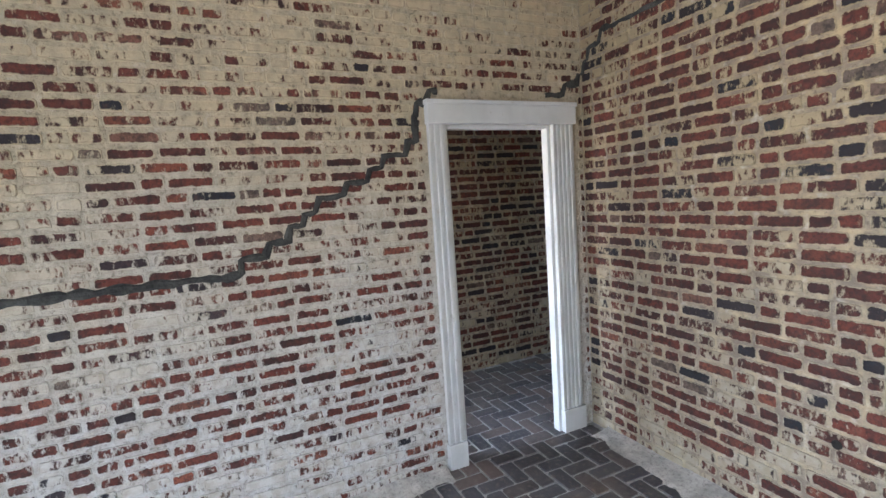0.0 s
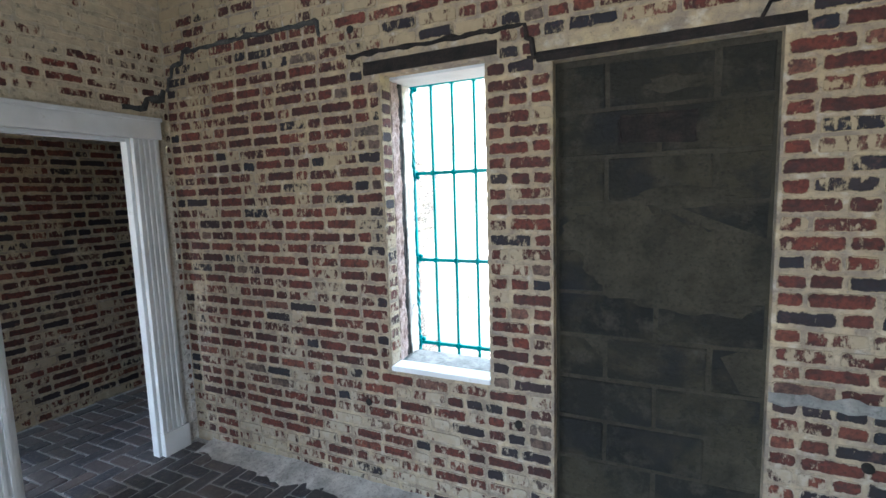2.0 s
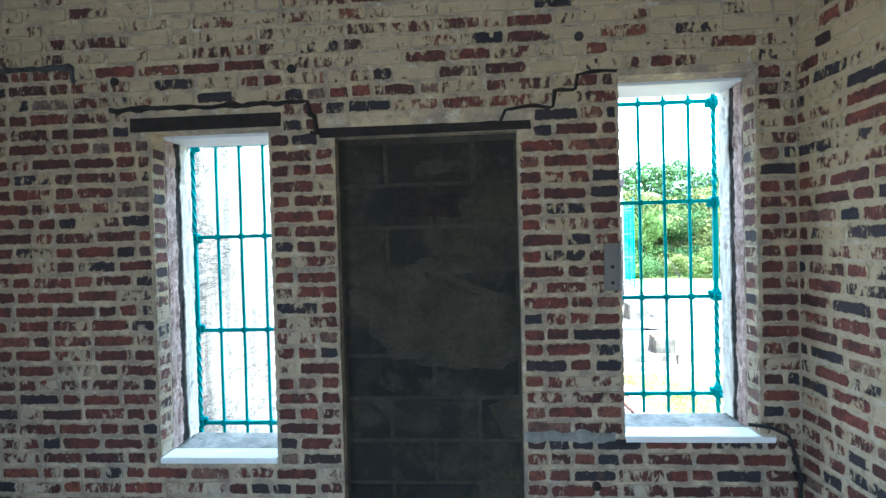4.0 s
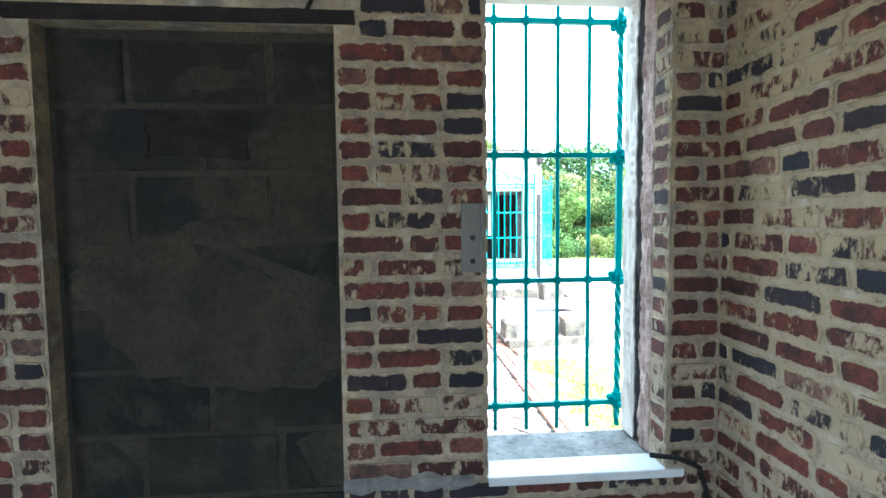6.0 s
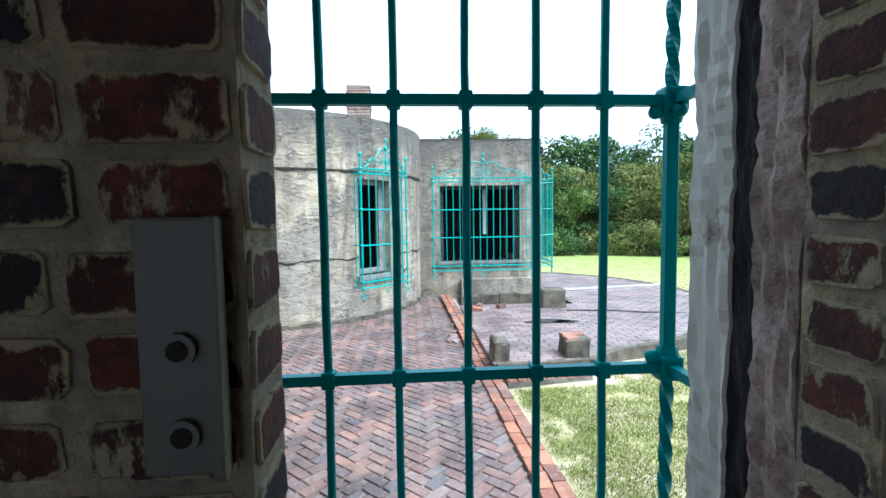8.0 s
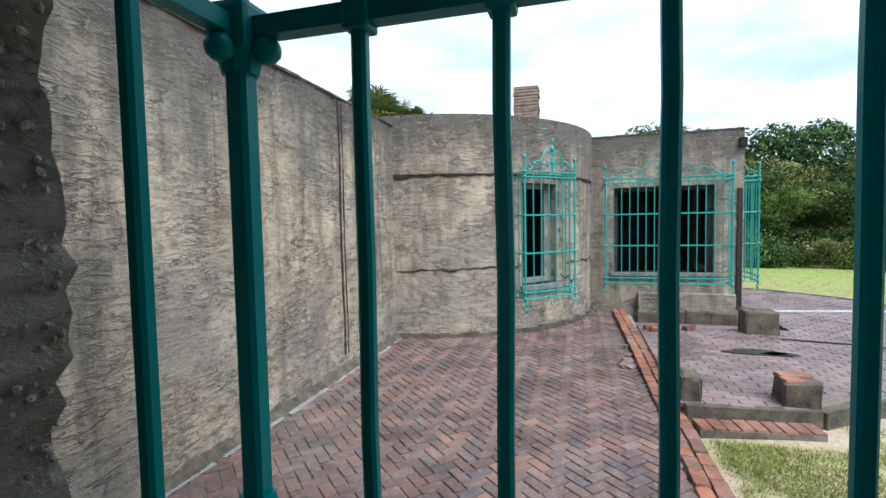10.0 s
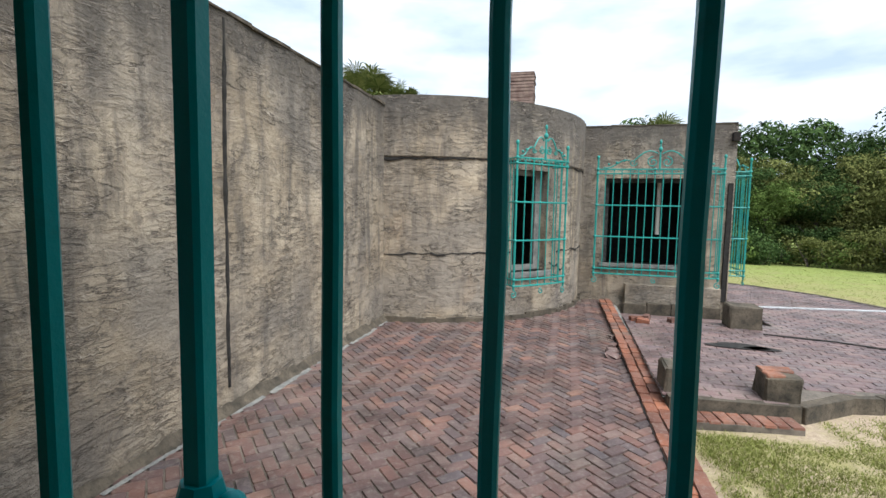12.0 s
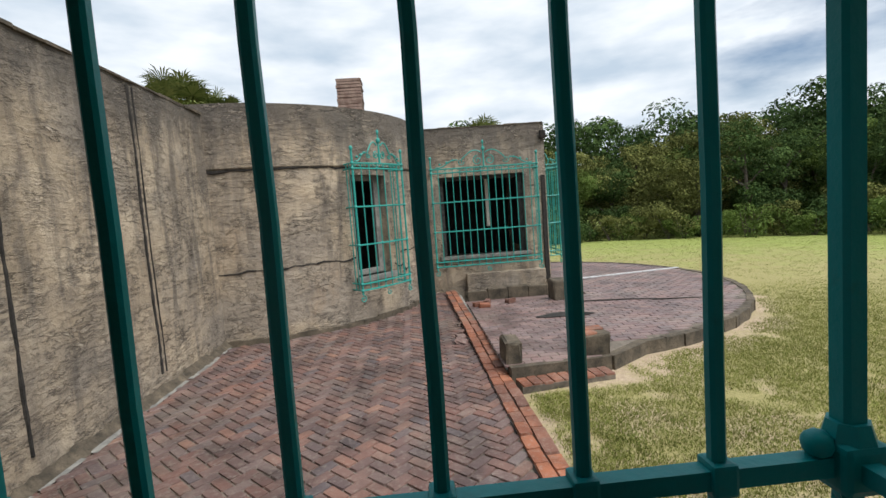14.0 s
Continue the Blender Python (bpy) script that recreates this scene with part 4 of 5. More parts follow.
for k in range(3, len(outline) - 1):
    (ax, ay), (bx, by) = outline[k], outline[k + 1]
    n = max(1, round(math.hypot(bx - ax, by - ay) / 0.8))
    for i in range(n):
        p, q = Vector((ax, ay, 0)).lerp(Vector((bx, by, 0)), i / n), Vector((ax, ay, 0)).lerp(Vector((bx, by, 0)), (i + 1) / n)
        d = (q - p)
        m = Matrix.Translation((p + q) / 2) @ Matrix.Rotation(math.atan2(d.y, d.x), 4, "Z")
        bm = bmesh.new()
        g = d.length / 2 - 0.0005
        box(bm, -g, g, -0.05 + random.uniform(-0.012, 0.012), 0.05 + random.uniform(-0.008, 0.008), GROUND - 0.2, P_TOP + 0.004 + random.uniform(-0.004, 0.004), 0.004, 0.004, m)
        stone("kerb_stone", bm, terrace)
for x0, x1, y0, y1, h in ((1.22, 1.39, 4.74, 5.08, 0.24), (2.04, 2.33, 4.78, 5.06, 0.25)):
    bm = bmesh.new()
    box(bm, x0, x1, y0, y1, P_TOP - 0.05, P_TOP + h - 0.02, 0.025, 0.014)
    stub = thing("stone_block", ((x0 + x1) / 2, (y0 + y1) / 2, P_TOP - 0.05), "small worn concrete block topped with old brick beside the step", "stone block", "step blocks")
    part("body", bm, M_KERB, stub)
    for k, (f0, f1) in enumerate(((0.04, 0.46), (0.5, 0.95)) if x0 > 2 else ()):
        bm = bmesh.new()
        t = y0 + (y1 - y0) * f0, y0 + (y1 - y0) * f1
        box(bm, x0 + 0.012, x0 + (x1 - x0) * (0.94 if k else 0.55), t[0], t[1], P_TOP + h - 0.06, P_TOP + h - 0.012 + 0.006 * k, 0.01, 0.006)
        part("cap_brick", bm, M_EDGE, stub, "worn orange brick")
bm = bmesh.new()
STEP = Matrix.Translation((1.28, 4.46, 0)) @ Matrix.Rotation(0.11, 4, "Z")
box(bm, 0.0, 0.95, -0.105, 0.105, GROUND - 0.15, GROUND + 0.014, 0.006, 0.004, STEP)
step = solid("garden_step", bm, M_JOINT, "low red brick step before the terrace", "step", kind="structure")

# ---- things: doorway ----
door_trim = thing("door_1", (X_B, -0.65, 0), "white painted wooden door casing without a door", "doorway", kind="structure")


def casing(bm, y0, y1, z0, z1, flutes):
    """A fluted board: beads and grooves over its width."""
    n = flutes * 2
    for k in range(n):
        a, b = y0 + (y1 - y0) * k / n, y0 + (y1 - y0) * (k + 1) / n
        box(bm, X_B + 0.0025, X_B + (0.034 if k % 2 == 0 else 0.024), a, b, z0, z1, 0.002)


bm = bmesh.new()
casing(bm, -1.13, DOOR[0], 0.16, 2.06, 3)
part("casing", bm, M_WHITE, door_trim)
bm = bmesh.new()
casing(bm, DOOR[1], -0.10, 0.16, 2.06, 5)
part("casing", bm, M_WHITE, door_trim)
for y0, y1 in ((-1.14, DOOR[0] + 0.004), (DOOR[1] - 0.004, -0.09)):
    bm = bmesh.new()
    box(bm, X_B + 0.0025, X_B + 0.045, y0, y1, 0.002, 0.16, 0.005)
    part("plinth_block", bm, M_WHITE, door_trim)
bm = bmesh.new()
box(bm, X_B + 0.0025, X_B + 0.05, -1.138, -0.092, 2.06, 2.19, 0.006)
box(bm, X_B + 0.0025, X_B + 0.058, -1.144, -0.086, 2.17, 2.195, 0.004)
part("head_casing", bm, M_WHITE, door_trim)
bm = bmesh.new()
box(bm, X_B - WB, X_B, DOOR[0] + 0.0, DOOR[0] + 0.022, 0.0, 2.06, 0.003)
part("jamb", bm, M_WHITE, door_trim)
bm = bmesh.new()
box(bm, X_B - WB, X_B, DOOR[1] - 0.022, DOOR[1], 0.0, 2.06, 0.003)
part("jamb", bm, M_WHITE, door_trim)
bm = bmesh.new()
box(bm, X_B - WB, X_B, DOOR[0] + 0.022, DOOR[1] - 0.022, 2.038, 2.06, 0.003)
part("jamb", bm, M_WHITE, door_trim)

# ---- things: walled-up doorway ----
infill = thing("blocked_doorway", (-0.715, 0.06, 0), "doorway walled up with dark stained concrete blocks, dimmed in colour", "walled doorway", kind="structure")
bm = bmesh.new()
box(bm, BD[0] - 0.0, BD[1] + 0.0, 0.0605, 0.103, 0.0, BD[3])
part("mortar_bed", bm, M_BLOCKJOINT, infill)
rnd = random.Random(3)
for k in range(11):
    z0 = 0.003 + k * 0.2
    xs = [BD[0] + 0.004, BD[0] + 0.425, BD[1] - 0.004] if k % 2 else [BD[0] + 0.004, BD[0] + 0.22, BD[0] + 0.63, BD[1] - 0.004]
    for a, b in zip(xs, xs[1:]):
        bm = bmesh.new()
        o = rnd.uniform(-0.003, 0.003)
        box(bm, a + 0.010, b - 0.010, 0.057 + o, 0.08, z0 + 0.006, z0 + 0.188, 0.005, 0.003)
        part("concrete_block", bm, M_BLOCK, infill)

bm = bmesh.new()
for cx, cz, w, h in ((-0.70, 1.36, 0.36, 0.17), (-0.55, 1.22, 0.24, 0.10), (-0.86, 1.46, 0.22, 0.12), (-0.62, 1.62, 0.20, 0.05), (-0.66, 2.08, 0.11, 0.035)):
    hub = bm.verts.new((cx, 0.0495, cz))
    ring = []
    for k in range(40):
        a = k * math.pi / 20
        q = 1 + 0.32 * noise.noise(Vector((math.cos(a) * 1.7, math.sin(a) * 1.7, cx * 9))) + 0.16 * noise.noise(Vector((math.cos(a) * 6, math.sin(a) * 6, cz * 9)))
        ring.append((bm.verts.new((cx + w * 0.8 * q * math.cos(a), 0.051, cz + h * 0.8 * q * math.sin(a))), bm.verts.new((cx + w * q * math.cos(a), 0.0555, cz + h * q * math.sin(a)))))
    for p, q in zip(ring, ring[1:] + ring[:1]):
        bm.faces.new((hub, q[0], p[0]))
        bm.faces.new((p[0], q[0], q[1], p[1]))
bmesh.ops.recalc_face_normals(bm, faces=bm.faces)
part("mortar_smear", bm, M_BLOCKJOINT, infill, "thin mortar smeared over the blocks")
# One block face darker than the rest: a thin plate in the lintel tone.
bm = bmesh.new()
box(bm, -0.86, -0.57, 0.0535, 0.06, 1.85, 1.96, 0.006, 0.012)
part("hollow_block", bm, M_RUST, infill, "thin dark plate on one block face")

# lintels and cracks
def strip(bm, pts, y, width, axis, even=0.22):
    """An uneven band of filler that follows a crack; axis 0: on the window wall, 1: on the door wall."""
    fine = []
    for p, q in zip(pts, pts[1:]):
        n = max(2, int(math.hypot(q[0] - p[0], q[1] - p[1]) / 0.025))
        fine += [(p[0] + (q[0] - p[0]) * i / n, p[1] + (q[1] - p[1]) * i / n) for i in range(n)]
    fine.append(pts[-1])
    fine = [(u, 0.12 * v + 0.88 * round(v / 0.0703) * 0.0703) for u, v in fine]
    rows = []
    for i, (u, v) in enumerate(fine):
        e = fine[min(i + 1, len(fine) - 1)]
        s = fine[max(i - 1, 0)]
        d = Vector((e[0] - s[0], e[1] - s[1]))
        d = d.normalized() if d.length else Vector((1, 0))
        k = Vector((-d.y, d.x)) * width * (even + abs(noise.noise(Vector((u * 11, v * 11, 2)))) * 1.1)
        j = noise.noise(Vector((u * 14, v * 14, 8))) * 0.012
        row = []
        for t, h in ((-1, 0.001), (-0.5, 0.007), (0.4, 0.008), (1, 0.001)):
            a, b = u + k.x * t, v + k.y * t + j
            row.append(bm.verts.new((a, y - h, b) if axis == 0 else (y + h, a, b)))
        rows.append(row)
    for r, s in zip(rows, rows[1:]):
        for k in range(3):
            bm.faces.new((r[k], r[k + 1], s[k + 1], s[k]))


bm = bmesh.new()
strip(bm, [(-3.1, 1.315), (-2.24, 1.31), (-2.18, 1.34), (-2.16, 1.42), (-2.0, 1.45), (-1.92, 1.53), (-1.86, 1.57), (-1.79, 1.65), (-1.68, 1.69), (-1.54, 1.76), (-1.44, 1.84), (-1.27, 1.93), (-1.2, 2.0), (-1.2, 2.1), (-1.17, 2.19), (-1.05, 2.235)], X_B + 0.004, 0.023, 1, 0.6)
strip(bm, [(-0.3, 2.235), (-0.16, 2.27), (-0.02, 2.36)], X_B + 0.004, 0.023, 1, 0.6)
part("crack_filler", bm, M_CRACK, wall_west, "dark grey mortar smeared along the stepped crack")
bm = bmesh.new()
strip(bm, [(-3.64, 2.40), (-3.55, 2.52), (-3.45, 2.58), (-2.8, 2.60), (-2.4, 2.62), (-2.36, 2.5)], -0.004, 0.026, 0, 0.35)
part("crack_filler", bm, M_CRACK, wall_north, "dark grey mortar in the cracks over the openings")
bm = bmesh.new()
strip(bm, [(-2.2, 2.36), (-2.07, 2.36), (-1.25, 2.37), (-1.22, 2.3), (-1.2, 2.25)], -0.005, 0.014, 0, 0.6)
strip(bm, [(-1.24, 2.225), (-0.6, 2.262), (-0.3, 2.292), (-0.15, 2.31), (-0.13, 2.36), (-0.05, 2.38), (-0.03, 2.44), (0.14, 2.455)], -0.005, 0.010, 0, 0.6)
part("lintel_gap", bm, M_RUST, wall_north, "black open joint over the openings")
bm = bmesh.new()
strip(bm, [(-0.30, 0.815), (-0.05, 0.83), (0.10, 0.815)], -0.006, 0.02, 0, 0.9)
part("mortar_patch", bm, M_CEMENT, wall_north, "grey cement patch")
bm = bmesh.new()
box(bm, -2.10, -1.38, -0.010, 0.09, 2.281, 2.345, 0.004, 0.003)
part("lintel", bm, M_RUST, wall_north, "rusted steel lintel")
bm = bmesh.new()
box(bm, -1.20, -0.24, -0.010, 0.09, 2.222, 2.262, 0.004, 0.003)
part("lintel", bm, M_RUST, wall_north, "rusted steel lintel")
# round sockets left in the wall: near-black discs paint the shade inside them
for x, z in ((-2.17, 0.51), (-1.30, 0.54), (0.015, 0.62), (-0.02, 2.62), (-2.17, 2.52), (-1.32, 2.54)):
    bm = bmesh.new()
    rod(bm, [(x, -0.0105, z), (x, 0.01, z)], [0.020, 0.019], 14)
    part("wall_socket", bm, M_HOLE_SHADE, wall_north, "near-black disc for a shaded round hole")

# steel hinge plate on the pier
plate = thing("hinge_plate", (0.10, -0.012, 1.60), "grey steel hinge plate with two bolt holes", "hinge plate")
bm = bmesh.new()
box(bm, 0.066, 0.132, -0.020, -0.0085, 1.495, 1.705, 0.003)
part("plate", bm, M_STEEL, plate)
bm = bmesh.new()
box(bm, 0.124, 0.134, -0.032, -0.019, 1.495, 1.705, 0.002)
part("flange", bm, M_STEEL, plate)
for z in (1.60, 1.53):
    bm = bmesh.new()
    rod(bm, [(0.099, -0.026, z), (0.099, -0.019, z)], 0.014, 12)
    bolt = part("bolt", bm, M_STEEL, plate)
    # Dark disc paints the hole's shade onto the bolt head.
    bm = bmesh.new()
    rod(bm, [(0.099, -0.0275, z), (0.099, -0.0262, z)], 0.0085, 10)
    part("bolt_hole", bm, M_HOLE_SHADE, bolt, "near-black disc for a shaded bolt hole")

# ---- things: windows of the room ----
def window_lining(name, o, label, right):
    """Sill, head and one jamb of an old wooden window in the opening o."""
    w = thing(name, ((o[0] + o[1]) / 2, 0.1, o[2]), label, "window", kind="structure")
    bm = bmesh.new()
    box(bm, o[0] + 0.002, o[1] + (0.06 if right else -0.002), -0.010, 0.102, o[2] - 0.024, o[2] + 0.004, 0.006, 0.002)
    part("window_sill", bm, M_WHITE, w, "worn white sill")
    bm = bmesh.new()
    box(bm, o[0] - 0.06, o[1] + 0.06, 0.106, 0.33, o[2] - 0.07, o[2] - 0.012, 0.01, 0.004)
    part("outer_sill", bm, M_CEMENT, w, "pale concrete outer sill")
    s = 1 if right else -1
    x = o[1] if right else o[0]
    # The slot lies almost flush; its near-black strip paints the recess's shade.
    for y0, y1, t, mat, n, amp in ((0.104, 0.180, 0.0, M_WOODRED, "inner_jamb", 0.012), (0.181, 0.225, 0.006, M_HOLE_SHADE, "sash_slot", 0.008), (0.226, 0.315, 0.0, M_WOODOLD, "outer_jamb", 0.010)):
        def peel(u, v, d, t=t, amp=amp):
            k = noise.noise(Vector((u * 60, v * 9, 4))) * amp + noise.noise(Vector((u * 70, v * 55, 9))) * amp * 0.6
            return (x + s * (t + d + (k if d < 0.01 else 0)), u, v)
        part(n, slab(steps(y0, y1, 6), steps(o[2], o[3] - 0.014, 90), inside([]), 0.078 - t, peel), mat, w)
    bm = bmesh.new()
    box(bm, o[0] - 0.05, o[1] + 0.05, 0.106, 0.31, o[3] - 0.012, o[3] + 0.06, 0.006, 0.002)
    part("window_head", bm, M_WHITE, w, "worn white head board")
    return w


window_lining("window_1", W1, "narrow unglazed window with worn white frame", False)
window_lining("window_2", W2, "tall unglazed window with peeling wooden frame", True)


def joint(bm, at, r, side, hanging):
    """A forged knot where a rail meets a post: a collar with scroll ends, below a high rail or above a low one."""
    x, y, z = at
    e = -1 if hanging else 1
    box(bm, x - r, x + r, y - r, y + r, z - r * 1.05, z + r * 1.05, r * 0.3)
    ball(bm, (x + side * r * 1.35, y, z + e * r * 0.9), r * 0.62)
    rod(bm, [(x + side * r * 0.8, y, z), (x + side * r * 1.35, y, z + e * r * 0.9)], r * 0.35, 6)
    if hanging:
        ball(bm, (x, y - r * 1.25, z - r * 1.0), r * 0.6)
        rod(bm, [(x, y - r * 0.8, z), (x, y - r * 1.25, z - r * 1.0)], r * 0.35, 6)
    rod(bm, [(x, y, z + e * r), (x, y, z + e * r * 1.8)], [r * 1.0, r * 0.78], 8)


def upright(bm, x, y, spans, r):
    """A square post, smooth or twisted span by span."""
    for z0, z1, twisted in spans:
        if twisted:
            n = int((z1 - z0) / 0.012)
            rod(bm, [(x, y, z0 + (z1 - z0) * i / n) for i in range(n + 1)], r * 0.95, 4, 0.32)
        else:
            rod(bm, [(x, y, z0), (x, y, z1)], r * 1.02, chamfer=12)


def near_grille(x0, wide, rails, z_low, z_top, y, y_wall, label):
    """Projecting wrought-iron box before one of the room's windows."""
    g = thing("window_grille", (x0 + wide / 2, y, z_low), label, "window grille", "grilles of the room")
    lows = [z_low, *rails, z_top]
    spans = [(a, b, i != 2) for i, (a, b) in enumerate(zip(lows, lows[1:]))]
    for side, x in ((-1, x0), (1, x0 + wide)):
        bm = bmesh.new()
        upright(bm, x, y, spans, 0.0140)
        post = part("post", bm, M_TEAL, g)
        for z in rails:
            bm = bmesh.new()
            joint(bm, (x, y, z), 0.023, -side, z > rails[1] + 0.1)
            part("joint", bm, M_TEAL, post)
        bm = bmesh.new()
        rod(bm, [(x, y_wall + 0.012, z_low), (x, y_wall + 0.012, z_top)], 0.0082, chamfer=16)
        part("side_bar", bm, M_TEAL, g)
        for z in rails:
            bm = bmesh.new()
            rod(bm, [(x, y, z), (x, y_wall - 0.03, z)], 0.0125, 4)
            part("side_rail", bm, M_TEAL, g)
    for z in rails:
        bm = bmesh.new()
        rod(bm, [(x0, y, z), (x0 + wide, y, z)], 0.0135, 4)
        part("rail", bm, M_TEAL, g)
    for k in range(1, 6):
        x = x0 + wide * k / 6
        bm = bmesh.new()
        n = 12
        rod(bm, [(x + random.uniform(-0.0012, 0.0012), y, z_low + (z_top - z_low) * i / n) for i in range(n + 1)], 0.0084, chamfer=16)
        bar = part("bar", bm, M_TEAL, g)
        for z in rails:
            bm = bmesh.new()
            box(bm, x - 0.0125, x + 0.0125, y - 0.0145, y + 0.0145, z - 0.016, z + 0.016, 0.004)
            part("collar", bm, M_TEAL, bar)
    return g


near_grille(0.0, 0.78, (0.883, 1.403, 1.911, 2.44), 0.78, 2.56, 0.47, 0.335, "teal wrought-iron box grille with twisted corner posts")
near_grille(-2.09, 0.82, (0.73, 1.26, 1.79, 2.31), 0.62, 2.42, 0.47, 0.335, "teal wrought-iron box grille on the narrow window")

# black cable that hangs from the sill
bm = bmesh.new()
rod(bm, [(0.66, -0.03, 0.905), (0.74, -0.045, 0.90), (0.82, -0.04, 0.86), (0.85, -0.03, 0.78), (0.865, -0.04, 0.68), (0.875, -0.02, 0.5), (0.88, -0.02, 0.2), (0.87, -0.05, 0.03), (0.8, -0.12, 0.012), (0.6, -0.2, 0.012)], 0.008, 8)
ball(bm, (0.865, -0.04, 0.68), 0.022)
solid("cable", bm, M_RUBBER, "black rubber cable hanging from the window sill", "cable")
# ---- things: grilles of the far windows ----
def scroll(bm, place, cx, cz, r, turns, start, spin, thick):
    """A forged scroll: a spiral in the grille's face."""
    pts, n = [], int(14 * turns)
    for i in range(n + 1):
        f = i / n
        a = start + spin * f * turns * 2 * math.pi
        q = r * (1 - 0.8 * f)
        pts.append(place(cx + q * math.cos(a), 0.0, cz + q * math.sin(a)))
    rod(bm, pts, thick, 5)


def far_grille(place, wide, depth, z_low, z_top, bars, label, crest=True):
    """Projecting grille; place(s, out, z) lays it on its wall: s along it, out from it."""
    g = thing("window_grille", place(0, depth, z_low), label, "window grille", "grilles of the court")
    h = wide / 2
    face = lambda s, o, z: place(s, depth + o, z)
    zs = [z_low, z_low + 0.10, z_low + (z_top - z_low) * 0.36, z_low + (z_top - z_low) * 0.66, z_top - 0.08, z_top]
    for z in zs:
        bm = bmesh.new()
        rod(bm, [face(s, 0, z) for s in steps(-h, h, 8)], 0.014, 5)
        for e in (-h, h):
            rod(bm, [face(e, 0, z), place(e, -0.02, z)], 0.012, 5)
        part("rail", bm, M_TEALFAR, g)
    for e in (-h, h):
        bm = bmesh.new()
        rod(bm, [face(e, 0, z_low - 0.06), face(e, 0, z_top + 0.20)], 0.018, 5)
        ball(bm, face(e, 0, z_top + 0.22), 0.028, 1.5)
        for z in zs:
            ball(bm, face(e, 0, z), 0.03)
        part("post", bm, M_TEALFAR, g)
        for d in (0.33, 0.66):
            bm = bmesh.new()
            rod(bm, [place(e, depth * d, z_low), place(e, depth * d, z_top)], 0.009, 5)
            part("side_bar", bm, M_TEALFAR, g)
        bm = bmesh.new()
        scroll(bm, lambda s, o, z: face(s, o, z), e, z_low - 0.13, 0.06, 1.2, 1.57, 1 if e > 0 else -1, 0.010)
        part("pendant", bm, M_TEALFAR, g)
    for k in range(1, bars):
        s = -h + wide * k / bars
        bm = bmesh.new()
        rod(bm, [face(s, 0, z_low), face(s, 0, z_top)], 0.0095, 5)
        if k == bars // 2:
            for z in zs:
                ball(bm, face(s, 0, z), 0.024)
        part("bar", bm, M_TEALFAR, g)
    if crest:
        bm = bmesh.new()
        rod(bm, [face(0, 0, z_top), face(0, 0, z_top + 0.46)], [0.02, 0.012], 5)
        ball(bm, face(0, 0, z_top + 0.36), 0.035, 1.4)
        ball(bm, face(0, 0, z_top + 0.49), 0.022, 2.0)
        k = wide / 2.15
        for e in (-1, 1):
            scroll(bm, face, e * 0.12 * max(k, 0.55), z_top + 0.13, 0.10 * max(k, 0.6), 1.4, 1.57, -e, 0.011)
            arc = [face(e * (0.04 + 0.40 * k * f), 0, z_top + 0.16 + 0.17 * math.sin(math.pi * (0.25 + 0.75 * f))) for f in steps(0, 1, 12)]
            rod(bm, arc, 0.012, 5)
            scroll(bm, face, e * 0.46 * k, z_top + 0.12, 0.07 * max(k, 0.6), 1.2, 1.57 + e * 1.57, e, 0.010)
            tail = [face(e * (0.50 + 0.44 * f) * k * 1.04, 0, z_top + 0.16 - 0.13 * f + 0.03 * math.sin(f * 6.28)) for f in steps(0, 1, 10)]
            rod(bm, tail, 0.012, 5)
            for f in (0.2, 0.5, 0.8):
                ball(bm, face(e * (0.50 + 0.44 * f) * k * 1.04, 0, z_top + 0.18 - 0.11 * f), 0.022)
        n = max(6, int(wide / 0.09))
        for i in range(n):
            s = -h + wide * (i + 0.5) / n
            rod(bm, [face(s - wide / n * 0.5, 0, z_top), face(s, 0, z_top - 0.05), face(s + wide / n * 0.5, 0, z_top)], 0.007, 4)
        part("crest", bm, M_TEALFAR, g, "scrolled teal cresting")
    bm = bmesh.new()
    scroll(bm, face, 0.0, z_low - 0.10, 0.05, 1.2, 1.57, 1, 0.010)
    part("pendant", bm, M_TEALFAR, g)
    return g


far_grille(lambda s, o, z: Vector((1.89 + s, RB[2] - o, z)), 2.14, 0.33, 0.52, 2.48, 15, "wide teal iron grille with scrolled crest on the square block")
far_grille(lambda s, o, z: Vector((RB[1] + o, 11.3 + s, z)), 2.14, 0.33, 0.52, 2.48, 15, "teal iron grille on the block's far side")
T_MID = radians((TA0 + TA1) / 2)


def tower_face(s, o, z):
    a = T_MID + s / (TR + 0.28)
    r = TR + o
    return Vector((TC[0] + r * math.cos(a), TC[1] + r * math.sin(a), z))


far_grille(tower_face, 1.08, 0.27, 0.52, 2.48, 7, "narrow bowed teal iron grille on the round tower")

# vertical joints and runs on the wing wall
for y, s in ((3.47, 0.028), (5.22, 0.032), (5.31, 0.018)):
    bm = bmesh.new()
    n = 64
    rod(bm, [(LW_X + 0.002, y + noise.noise(Vector((y, z, 0))) * 0.02, z) for z in steps(0.15, LW_TOP - 0.05, n)], [s * 0.7 * (0.62 + 0.5 * abs(noise.noise(Vector((y, i * 0.31, 4)))) + random.uniform(0, 0.25)) for i in range(n + 1)], 6)
    part("wall_joint", bm, M_GAP, wing_wall, "dark stained vertical joint")

